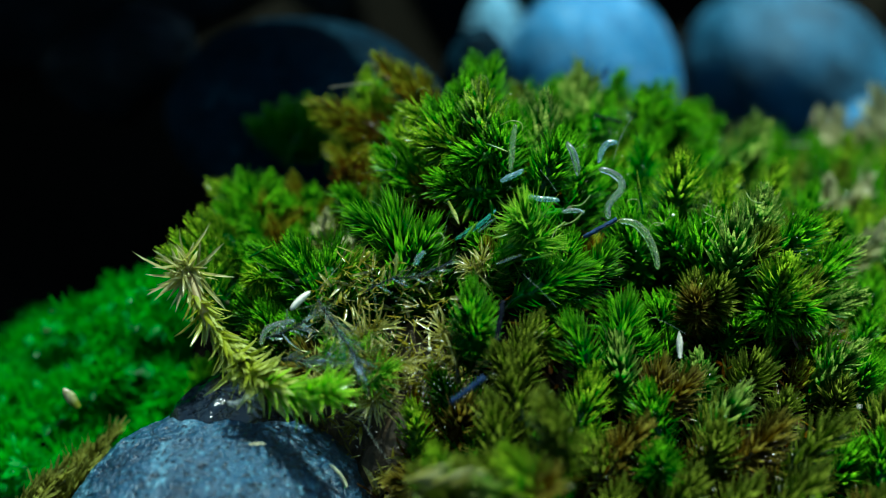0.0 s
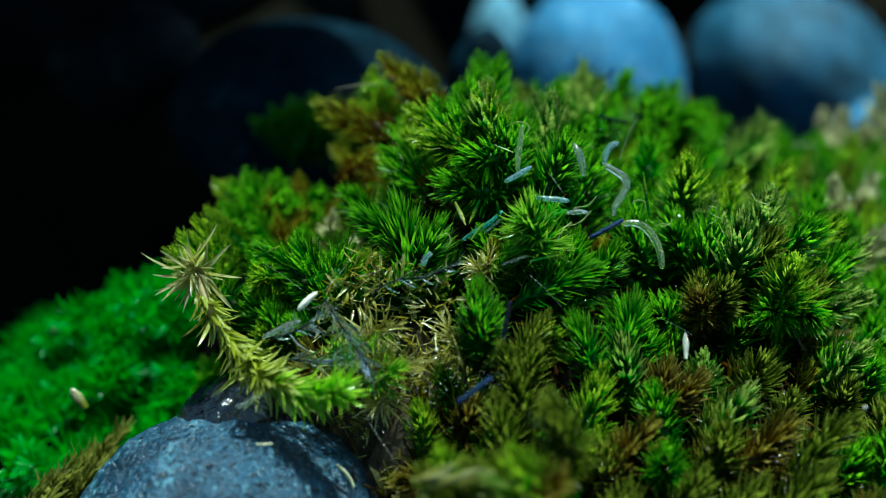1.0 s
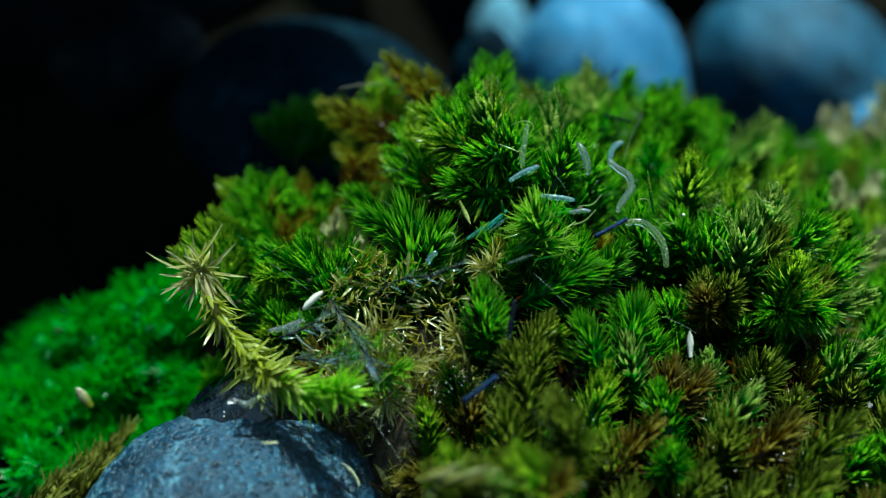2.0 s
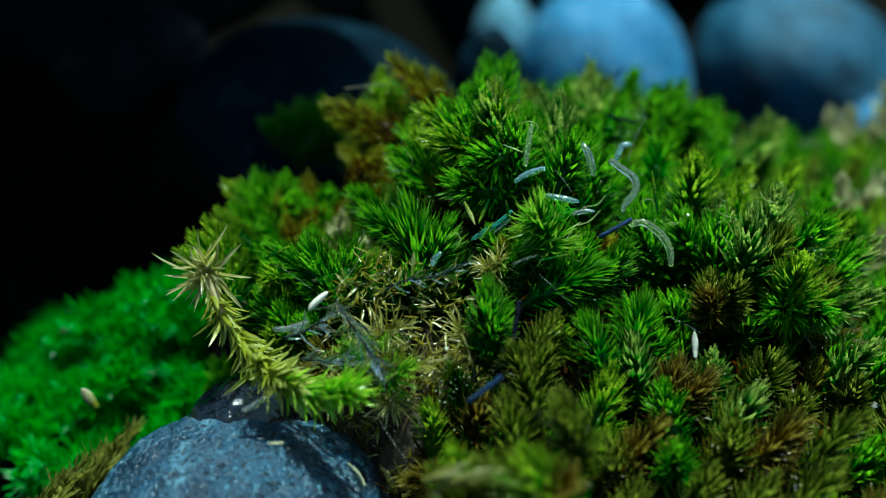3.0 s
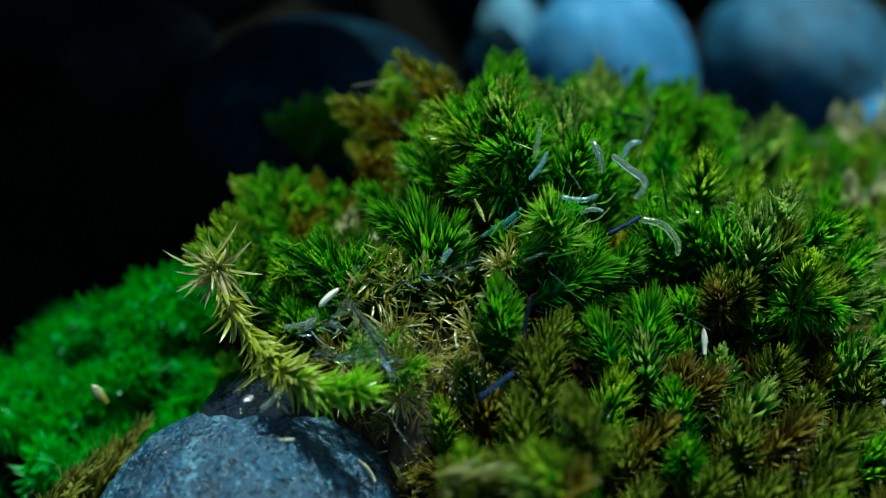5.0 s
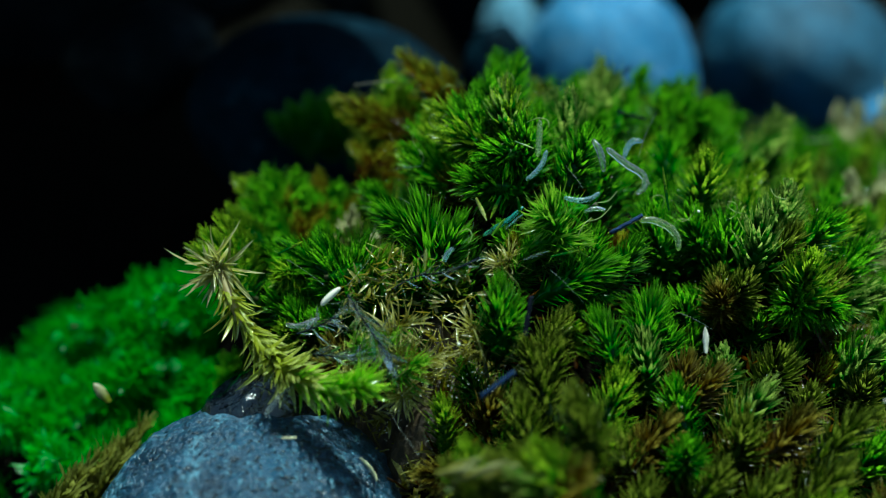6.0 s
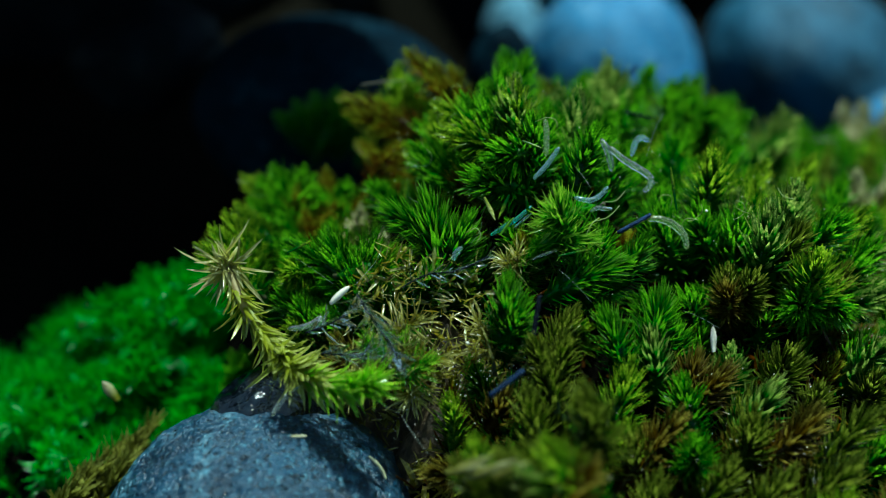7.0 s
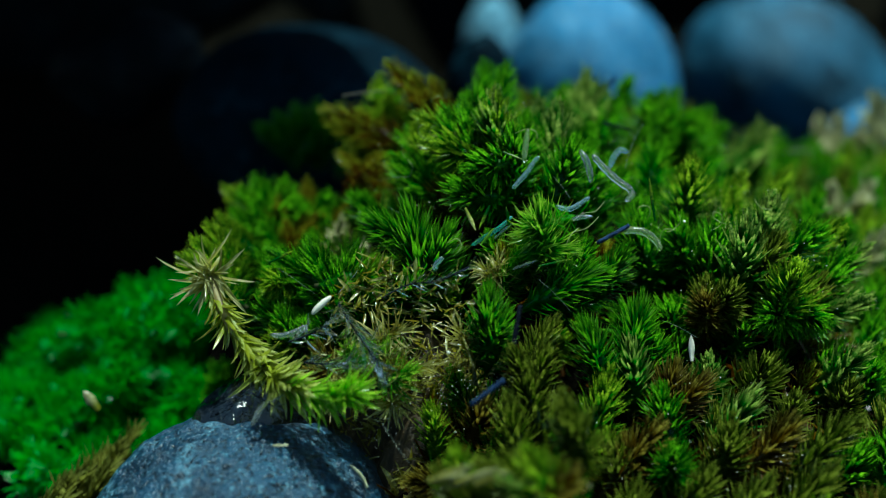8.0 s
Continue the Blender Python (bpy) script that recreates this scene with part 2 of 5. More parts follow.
def leaf_plan(rng, stem, count, length, low, high, first=0.0, even=0.62, bloom=2.6, loose=7):
    """Places of the leaves of one shoot: matrix and age, in a spiral up its stem. low, high: degrees from the stem at its foot and tip."""
    out = []
    line = [Vector(p) for p in stem]
    for i in range(count):
        h = first + (1 - first) * (i / (count - 1)) ** even
        f = h * (len(line) - 1)
        k = min(int(f), len(line) - 2)
        at = line[k].lerp(line[k + 1], f - k)
        way = (line[k + 1] - line[k]).normalized()
        side = way.orthogonal().normalized()
        turn = i * 2.39996 + rng.uniform(-0.35, 0.35)
        outward = side * math.cos(turn) + way.cross(side) * math.sin(turn)
        lean = radians(low + (high - low) * h ** bloom + rng.gauss(0, loose))
        x = way * math.cos(lean) + outward * math.sin(lean)
        z = way * math.sin(lean) - outward * math.cos(lean)
        y = z.cross(x)
        size = length * rng.uniform(0.8, 1.15) * (0.8 + 0.35 * math.sin(math.pi * min(1, h * 0.9)))
        m = Matrix((x, y, z)).transposed().to_4x4()
        m = Matrix.Translation(at) @ m @ Matrix.Diagonal((size, size, size, 1))
        out.append((m, h))
    return out


def core_of(rng, stem, girth, sides=9):
    """The dense body of a shoot, where the leaf bases overlap: an uneven sheath round the stem."""
    line = smooth_line(stem, 2)
    n = len(line) - 1
    radii = [girth * min(1, 0.08 + 2.4 * i / n) ** 1.3 * (1 - 0.96 * (i / n) ** 2) for i in range(n + 1)]
    verts, faces = tube(line, radii, sides)
    mid = [line[i // sides] for i in range(len(verts))]
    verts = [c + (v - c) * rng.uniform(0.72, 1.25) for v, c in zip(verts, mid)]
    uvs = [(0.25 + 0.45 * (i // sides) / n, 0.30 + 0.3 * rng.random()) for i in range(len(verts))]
    return verts, faces, uvs


def shoot_mesh(name, kind, rng, stem, plan, wide, curl, keel, radius, girth, stem_material=None):
    """One shoot as a single mesh: stem and all leaves."""
    radii = [radius * (1 - 0.6 * i / (len(stem) - 1)) for i in range(len(stem))]
    verts, faces = tube(stem, radii, 5)
    uvs, slots = [(0, 0)] * len(verts), [1] * len(faces)
    body, sheath, body_uvs = core_of(rng, stem, girth)
    faces.extend(tuple(len(verts) + i for i in face) for face in sheath)
    verts.extend(body)
    uvs.extend(body_uvs)
    slots.extend([0] * len(sheath))
    for m, h in plan:
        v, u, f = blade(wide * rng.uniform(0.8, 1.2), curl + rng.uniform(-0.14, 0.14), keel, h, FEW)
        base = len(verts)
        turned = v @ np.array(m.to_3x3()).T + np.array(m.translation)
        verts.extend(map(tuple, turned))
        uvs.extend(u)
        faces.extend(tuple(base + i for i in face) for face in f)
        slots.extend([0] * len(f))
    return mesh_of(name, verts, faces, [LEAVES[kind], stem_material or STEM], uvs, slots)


def bent_stem(rng, length, bend, steps=6, top=0.0):
    """A stem that ends at z = top and reaches down, leaning over by bend metres."""
    a, out = rng.uniform(0, 6.28), []
    for i in range(steps + 1):
        t = i / steps
        s = (1 - t) ** 2 * bend
        out.append((s * math.cos(a), s * math.sin(a), top - length * (1 - t)))
    return out


STYLES = {  # leaves, leaf length, width, lean at foot and tip, curl, stem length
    "green": (250, 0.0040, 0.092, 70, 8, 0.16, 0.0095),
    "yellow": (220, 0.0039, 0.104, 66, 8, 0.18, 0.0095),
    "lime": (130, 0.0043, 0.072, 80, 10, 0.30, 0.0090),
    "pale": (160, 0.0040, 0.140, 58, 6, 0.20, 0.0095),
    "brown": (230, 0.0036, 0.095, 74, 22, 0.34, 0.0130),
    "umber": (200, 0.0038, 0.095, 70, 14, 0.12, 0.0100),
    "olive": (210, 0.0039, 0.098, 66, 8, 0.14, 0.0100),
    "bud": (130, 0.0038, 0.170, 46, 6, 0.20, 0.0090),
    "dead": (80, 0.0038, 0.080, 80, 30, -0.30, 0.0080),
    "feather": (90, 0.0036, 0.115, 62, 20, -0.30, 0.0110),
    "wilt": (130, 0.0046, 0.110, 34, 16, 0.10, 0.0150),
}
GIRTH = {"dead": 0.16, "feather": 0.26, "bud": 0.36, "brown": 0.34, "wilt": 0.24, "lime": 0.26}
LIMP = {"dead": 30, "lime": 16, "wilt": 14, "feather": 16}
SHOOTS = {}
for style, (count, length, wide, low, high, curl, tall) in STYLES.items():
    for variant in range(5):
        rng = random.Random(f"{style}{variant}")
        stem = bent_stem(rng, tall, 0.003, 6, -0.62 * length)
        plan = leaf_plan(rng, stem, count // 2 if variant == 4 else count, length, low, high, loose=LIMP.get(style, 7))
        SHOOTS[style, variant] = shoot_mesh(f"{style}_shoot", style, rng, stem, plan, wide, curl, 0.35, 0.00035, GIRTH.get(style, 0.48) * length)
BLADES = {}
for style, (count, length, wide, low, high, curl, tall) in STYLES.items():
    for grade in range(5):
        for twist in range(3):
            v, u, f = blade(wide * (0.85 + 0.15 * twist), curl + 0.13 * (twist - 1), 0.35, grade / 4)
            BLADES[style, grade, twist] = mesh_of("leaf", v, f, [LEAVES[style]], u)


def towards(way, spin):
    """Turn that takes +z to way, then spins about it."""
    return Vector(way).to_track_quat("Z", "Y").to_matrix().to_4x4() @ Matrix.Rotation(spin, 4, "Z")


def leafy_shoot(style, parent, m, rng):
    """A shoot whose leaves are parts of their own."""
    count, length, wide, low, high, curl, tall = STYLES[style]
    stem = bent_stem(rng, tall, 0.003, 6, -0.62 * length)
    v, f = tube(stem, [0.00035 * (1 - 0.6 * i / 6) for i in range(7)], 5)
    ob = part("moss_shoot", mesh_of("stem", v, f, [STEM]), parent, m)
    v, f, u = core_of(rng, stem, GIRTH.get(style, 0.48) * length)
    part("sheath", mesh_of("sheath", v, f, [LEAVES[style]], u), ob)
    for place, h in leaf_plan(rng, stem, count, length, low, high, loose=LIMP.get(style, 7)):
        part("leaf", BLADES[style, min(4, round(h * 4)), rng.randrange(3)], ob, place)
    return ob

# ---- ground ----
HUMPS = [  # x, y, half widths, height of the moss tips
    (0.006, 0.024, 0.030, 0.028, 0.0135), (-0.010, 0.046, 0.017, 0.018, 0.0095), (0.026, 0.060, 0.036, 0.030, 0.0060),
    (0.036, 0.012, 0.026, 0.030, 0.0035), (0.072, 0.060, 0.042, 0.056, -0.0125), (0.036, -0.027, 0.036, 0.020, -0.0145), (0.022, -0.016, 0.030, 0.016, -0.0095),
    (-0.008, 0.002, 0.017, 0.015, 0.000), (-0.028, 0.034, 0.016, 0.015, -0.006), (0.058, 0.000, 0.034, 0.040, -0.013),
    (0.008, -0.040, 0.016, 0.012, -0.0095), (-0.001, -0.015, 0.014, 0.013, -0.0085), (-0.070, 0.036, 0.030, 0.020, -0.0330),
]


def base_level(x, y):
    rise = min(1, max(0, (y - 0.03) / 0.10))
    rise = rise * rise * (3 - 2 * rise)
    side = min(1, max(0, (x + 0.03) / 0.05))
    return -0.052 + 0.016 * rise * side


def moss_top(x, y):
    """Height of the cushion's leaf tips over the plan."""
    low = base_level(x, y)
    total = math.exp(low / 0.004)
    for cx, cy, sx, sy, top in HUMPS:
        r = ((x - cx) / sx) ** 2 + ((y - cy) / sy) ** 2
        if r < 6:
            total += math.exp((low + (top - low) * math.exp(-r ** 1.6 * 0.7)) / 0.004)
    return 0.004 * math.log(total)


def ground_level(x, y):
    n = noise.noise(Vector((x, y, 0)) * 60) * 0.0025 + noise.noise(Vector((x, y, 3)) * 190) * 0.001
    fall = 0.5 * min(0.24, max(0.0, y - 0.14)) * min(1.0, max(0.0, (x + 0.06) / 0.06))
    if abs(x) > 0.3 or abs(y) > 0.3:
        return -0.040 + n - fall
    low = base_level(x, y)
    lift = max(0.0, moss_top(x, y) - low)
    return low - 0.003 + lift * 0.94 - min(1, lift / 0.02) * 0.009 + n - fall


def ground():
    steps = 150
    line = [0.03 * (i / 40) if abs(i) < 40 else math.copysign(0.03 + 30 * ((abs(i) - 40) / 110) ** 4.6 + 0.0009 * (abs(i) - 40), i) for i in range(-steps, steps + 1)]
    verts = [(x + 0.01, y + 0.02, ground_level(x + 0.01, y + 0.02)) for y in line for x in line]
    n = len(line)
    faces = [(j * n + i, j * n + i + 1, (j + 1) * n + i + 1, (j + 1) * n + i) for j in range(n - 1) for i in range(n - 1)]
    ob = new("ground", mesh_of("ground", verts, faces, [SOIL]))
    tagged(ob, "damp humus soil under moss and stones, shade put into its near-black colour", "ground", "", "structure")


ground()


def stone(label, at, radii, turn, stuff, seed, rough=0.10, detail=5, fine=0.012):
    """A water-worn stone: an uneven rounded body."""
    bm = bmesh.new()
    bmesh.ops.create_icosphere(bm, subdivisions=detail, radius=1)
    shift = Vector((seed * 3.1, seed * 1.7, seed * 0.9))
    for v in bm.verts:
        p = v.co.normalized()
        flat = 1 + rough * noise.noise(p * 1.1 + shift) + 0.5 * rough * noise.noise(p * 2.7 + shift)
        flat += fine * noise.noise(p * 9 + shift) + fine * 0.5 * noise.noise(p * 24 + shift) + fine * 0.4 * noise.noise(p * 60 + shift)
        v.co = Vector((p.x * radii[0], p.y * radii[1], p.z * radii[2])) * flat
    me = bpy.data.meshes.new("stone")
    bm.to_mesh(me)
    bm.free()
    me.materials.append(stuff)
    me.polygons.foreach_set("use_smooth", [True] * len(me.polygons))
    ob = new("stone", me)
    ob.matrix_basis = pose(*at, *turn)
    return tagged(ob, label, "stone")


stone("rounded blue-grey speckled stone beside the moss", (-0.0263, -0.0194, -0.0327), (0.0200, 0.0210, 0.0181), (0, 0, 15), STONE_BLUE, 1, 0.05, 7, 0.016)
stone("smooth pale blue-grey boulder behind the moss", (0.0505, 0.2705, -0.0665), (0.0300, 0.0330, 0.0385), (0, 0, 0), STONE_PALE, 2, 0.06)
stone("large slate-grey boulder behind the moss", (0.1578, 0.3935, -0.1033), (0.0540, 0.0480, 0.0420), (0, 34, 14), STONE_MID, 3, 0.07)
stone("pale stone behind the round boulder", (0.0253, 0.4598, -0.1193), (0.0172, 0.0220, 0.0450), (0, 0, 0), STONE_LIGHT, 4, 0.06)
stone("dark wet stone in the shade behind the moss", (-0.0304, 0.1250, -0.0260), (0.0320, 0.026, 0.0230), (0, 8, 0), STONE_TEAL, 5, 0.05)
stone("wet stone in the hollow, its black shade put into the colour", (-0.0782, 0.1500, -0.0192), (0.0190, 0.018, 0.0135), (0, -14, 0), STONE_SHADE, 6, 0.16)
stone("pale blue-grey stone low behind the moss", (0.1385, 0.2206, -0.0712), (0.0204, 0.0210, 0.0190), (0, 0, 0), STONE_PALE, 7, 0.08)
stone("small black wet stone under the straw-coloured moss", (-0.0255, -0.0100, -0.0200), (0.0080, 0.007, 0.0080), (20, 0, 30), STONE_WET, 8, 0.2)
# out-of-view boulder, added only to throw shade over the hollow
stone("huge unseen boulder added to shade the hollow", (-0.1700, 0.1700, 0.0920), (0.1480, 0.152, 0.0800), (0, 8, 0), STONE_SHADE, 9, 0.10)
# unseen rock, added to keep the sun off the dim tufts
stone("unseen rock ledge added to shade the dim tufts", (-0.0450, 0.0970, 0.0520), (0.0480, 0.036, 0.0290), (0, 6, 0), STONE_SHADE, 13, 0.08)
# two near-black backdrops, added so that hollow and gaps stay black
stone("near-black rock bank added to black out the hollow", (-0.2350, 0.4000, 0.0000), (0.2150, 0.1700, 0.1400), (0, 0, 8), STONE_SHADE, 14, 0.08)
stone("near-black rock bank added as dark backdrop behind the stones", (-0.2000, 0.8000, 0.0000), (0.4600, 0.2200, 0.3000), (0, 0, 8), STONE_SHADE, 10, 0.12)
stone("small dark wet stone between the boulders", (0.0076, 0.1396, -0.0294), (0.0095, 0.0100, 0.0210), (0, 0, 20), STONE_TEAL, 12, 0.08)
# one more added backdrop, standing in for shade beyond the boulders
stone("near-black rock added as dark backdrop beyond the boulders", (0.5200, 0.7000, -0.1200), (0.2000, 0.1500, 0.1600), (0, 0, -20), STONE_SHADE, 11, 0.12)

# ---- moss cushions ----
TUFTS_CREST = [
    ("brown", (-0.0101, 0.0428, 0.0124), (-0.62, 0.00, 0.78), 1.05),
    ("brown", (-0.0062, 0.0420, 0.0109), (-0.45, 0.10, 0.89), 0.95),
    ("brown", (-0.0034, 0.0410, 0.0105), (-0.30, 0.10, 0.95), 0.90),
    ("brown", (-0.0196, 0.0395, 0.0060), (-0.87, -0.10, 0.48), 1.20),
    ("brown", (-0.0187, 0.0385, 0.0040), (-0.93, -0.20, 0.35), 1.10),
    ("brown", (-0.0161, 0.0350, -0.0011), (-0.85, -0.20, 0.50), 0.90),
    ("brown", (-0.0147, 0.0330, -0.0034), (-0.80, -0.30, 0.40), 0.80),
    ("green", (-0.0017, 0.0187, 0.0130), (-0.49, 0.18, 0.85), 1.00),
    ("yellow", (-0.0052, 0.0212, 0.0114), (-0.85, 0.03, 0.53), 0.90),
    ("yellow", (0.0050, 0.0152, 0.0162), (-0.08, 0.18, 0.98), 1.10),
    ("green", (0.0013, 0.0169, 0.0140), (-0.17, 0.13, 0.98), 1.00),
    ("green", (0.0077, 0.0387, 0.0132), (0.26, 0.32, 0.91), 1.00),
    ("green", (0.0047, 0.0437, 0.0121), (-0.17, 0.42, 0.89), 0.90),
]
TUFTS_CREST2 = [
    ("pale", (0.0143, 0.0217, 0.0123), (0.09, 0.23, 0.97), 1.20),
    ("pale", (0.0049, 0.0148, 0.0165), (0.00, 0.18, 0.98), 1.00),
    ("pale", (0.0123, 0.0317, 0.0100), (-0.09, 0.33, 0.94), 0.90),
    ("pale", (0.0222, 0.0533, 0.0066), (-0.03, 0.23, 0.97), 1.80),
    ("pale", (0.0203, 0.0505, 0.0054), (-0.25, 0.22, 0.94), 1.30),
    ("pale", (0.0239, 0.0506, 0.0055), (0.25, 0.22, 0.94), 1.30),
    ("green", (0.0259, 0.0461, 0.0053), (0.34, 0.21, 0.92), 1.00),
    ("yellow", (0.0515, 0.1300, -0.0210), (0.47, 0.28, 0.84), 1.90),
    ("green", (0.0149, 0.0104, 0.0116), (0.15, -0.09, 0.98), 1.00),
    ("yellow", (-0.0040, 0.0130, 0.0103), (-0.92, -0.17, 0.35), 1.00),
    ("green", (0.0013, 0.0060, 0.0094), (-0.75, -0.66, 0.01), 1.00),
    ("green", (-0.0015, 0.0051, 0.0075), (-0.81, -0.33, 0.48), 1.00),
    ("green", (0.0070, 0.0109, 0.0129), (-0.15, -0.09, 0.98), 1.00),
]
TUFTS_RIGHT = [
    ("pale", (0.0531, 0.0614, -0.0046), (0.26, 0.32, 0.91), 1.60),
    ("pale", (0.0542, 0.0582, -0.0045), (0.63, 0.14, 0.76), 1.30),
    ("yellow", (0.0320, 0.0154, 0.0068), (0.08, 0.13, 0.99), 1.15),
    ("green", (0.0306, 0.0344, 0.0039), (0.17, 0.32, 0.93), 1.00),
    ("green", (0.0417, 0.0430, -0.0015), (0.34, 0.21, 0.92), 1.00),
    ("yellow", (0.0407, 0.0225, 0.0018), (0.48, 0.08, 0.88), 1.00),
    ("pale", (0.0414, 0.0090, 0.0037), (0.16, 0.02, 0.99), 1.00),
    ("pale", (0.0360, 0.0014, 0.0041), (-0.08, 0.02, 1.00), 1.20),
    ("yellow", (0.0502, 0.0322, -0.0011), (0.49, 0.18, 0.85), 1.00),
    ("green", (0.0548, 0.0310, -0.0038), (0.17, 0.13, 0.98), 1.00),
    ("yellow", (0.0418, -0.0039, -0.0003), (-0.05, -0.55, 0.83), 1.25),
]
TUFTS_RIGHT2 = [
    ("yellow", (0.0510, 0.0105, -0.0003), (0.59, -0.07, 0.81), 1.10),
    ("pale", (0.0550, 0.0092, -0.0030), (0.73, -0.01, 0.68), 1.00),
    ("green", (0.0457, -0.0040, -0.0076), (0.10, -0.97, -0.20), 1.00),
    ("pale", (0.0515, -0.0052, -0.0108), (0.45, -0.40, 0.80), 1.00),
    ("pale", (0.0530, 0.0018, -0.0071), (0.75, -0.27, 0.60), 1.00),
    ("green", (0.0383, -0.0056, -0.0063), (-0.56, -0.81, 0.15), 1.00),
]
TUFTS_FRONT = [
    ("green", (-0.0064, 0.0020, 0.0058), (-0.24, 0.07, 0.97), 1.35),
    ("green", (-0.0118, 0.0042, 0.0033), (-0.83, -0.07, 0.56), 1.00),
    ("green", (-0.0008, 0.0001, 0.0039), (0.43, -0.14, 0.89), 1.10),
    ("lime", (0.0100, -0.0023, 0.0082), (-0.06, -0.33, 0.94), 1.10),
    ("lime", (0.0141, -0.0038, 0.0025), (0.75, -0.64, -0.18), 0.90),
    ("lime", (0.0076, -0.0038, 0.0049), (-0.55, -0.83, -0.12), 1.00),
    ("green", (0.0032, -0.0111, 0.0012), (-0.08, 0.13, 0.99), 0.95),
    ("green", (0.0058, -0.0133, -0.0011), (0.46, -0.03, 0.89), 0.80),
    ("green", (0.0223, -0.0062, -0.0028), (0.09, 0.23, 0.97), 0.95),
    ("green", (0.0144, -0.0110, -0.0034), (-0.48, 0.08, 0.88), 0.90),
]
TUFTS_FRONT2 = [
    ("pale", (0.0205, -0.0109, -0.0064), (-0.17, 0.13, 0.98), 0.95),
    ("umber", (0.0261, -0.0122, -0.0084), (0.16, 0.02, 0.99), 1.00),
    ("umber", (0.0298, -0.0137, -0.0094), (0.59, -0.07, 0.81), 1.00),
    ("pale", (0.0352, -0.0153, -0.0104), (0.46, -0.03, 0.89), 1.10),
    ("dead", (-0.0054, -0.0109, -0.0043), (0.86, -0.23, 0.45), 0.90),
    ("dead", (-0.0030, -0.0150, -0.0071), (0.90, -0.30, 0.31), 0.90),
    ("dead", (-0.0093, -0.0137, -0.0079), (-0.16, -0.74, -0.65), 0.80),
    ("dead", (-0.0008, -0.0119, -0.0029), (-0.46, -0.03, 0.89), 0.80),
    ("green", (0.0183, -0.0040, -0.0003), (0.86, -0.23, 0.45), 1.00),
    ("green", (0.0207, -0.0001, 0.0010), (0.30, -0.11, 0.95), 0.90),
]
TUFTS_MIDLEFT = [
    ("green", (-0.0302, 0.0350, -0.0037), (-0.34, 0.21, 0.92), 1.15),
    ("yellow", (-0.0352, 0.0363, -0.0057), (-0.75, 0.08, 0.66), 1.05),
    ("green", (-0.0248, 0.0325, -0.0045), (0.49, 0.18, 0.85), 1.05),
    ("brown", (-0.0203, 0.0292, -0.0068), (0.75, 0.08, 0.66), 0.90),
    ("green", (-0.0324, 0.0281, -0.0092), (-0.95, -0.07, 0.31), 1.00),
    ("green", (-0.0245, 0.0058, -0.0025), (-0.85, 0.03, 0.53), 1.00),
    ("green", (-0.0188, 0.0045, -0.0006), (-0.34, 0.21, 0.92), 1.15),
    ("green", (-0.0129, 0.0025, -0.0002), (0.34, 0.21, 0.92), 1.10),
    ("yellow", (-0.0080, 0.0001, -0.0008), (0.83, -0.07, 0.56), 0.90),
    ("yellow", (-0.0243, 0.0004, -0.0047), (-0.22, -0.81, -0.55), 0.75),
]
TUFTS_FORE = [
    ("yellow", (0.0063, -0.0386, -0.0034), (-0.48, 0.08, 0.88), 1.10),
    ("olive", (0.0019, -0.0374, -0.0054), (-0.83, -0.07, 0.56), 1.00),
    ("umber", (0.0106, -0.0394, -0.0051), (0.48, 0.08, 0.88), 1.20),
    ("pale", (0.0038, -0.0397, -0.0058), (-0.83, -0.07, 0.56), 1.00),
    ("olive", (-0.0014, -0.0374, -0.0079), (-0.73, -0.01, 0.68), 0.90),
    ("yellow", (0.0176, -0.0151, -0.0083), (0.17, 0.13, 0.98), 1.02),
    ("olive", (0.0103, -0.0312, -0.0017), (-0.31, 0.00, 0.95), 1.00),
    ("umber", (0.0229, -0.0204, -0.0117), (0.46, -0.03, 0.89), 1.02),
    ("olive", (0.0312, -0.0201, -0.0116), (0.00, 0.02, 1.00), 1.02),
    ("umber", (0.0386, -0.0199, -0.0115), (0.46, -0.03, 0.89), 1.13),
    ("olive", (0.0277, -0.0263, -0.0141), (0.31, 0.00, 0.95), 1.00),
]
TUFTS_FORE2 = [
    ("olive", (0.0341, -0.0275, -0.0146), (0.46, -0.03, 0.89), 0.99),
    ("olive", (0.0416, -0.0259, -0.0140), (0.46, -0.03, 0.89), 1.03),
    ("olive", (0.0195, -0.0281, -0.0149), (0.16, 0.02, 0.99), 1.02),
    ("olive", (0.0460, -0.0202, -0.0116), (0.70, -0.11, 0.70), 1.00),
    ("yellow", (-0.0006, -0.0325, -0.0069), (-0.08, 0.13, 0.99), 0.80),
    ("olive", (0.0079, -0.0176, -0.0057), (-0.08, 0.08, 0.99), 0.90),
    ("olive", (0.0052, -0.0218, -0.0075), (-0.17, 0.13, 0.98), 0.90),
    ("olive", (0.0099, -0.0149, -0.0046), (0.16, 0.02, 0.99), 0.80),
    ("olive", (0.0113, -0.0123, -0.0027), (0.46, -0.03, 0.89), 0.80),
    ("olive", (0.0063, -0.0159, -0.0044), (-0.31, 0.00, 0.95), 0.80),
    ("olive", (-0.0027, -0.0376, -0.0060), (-0.61, 0.04, 0.79), 0.80),
]
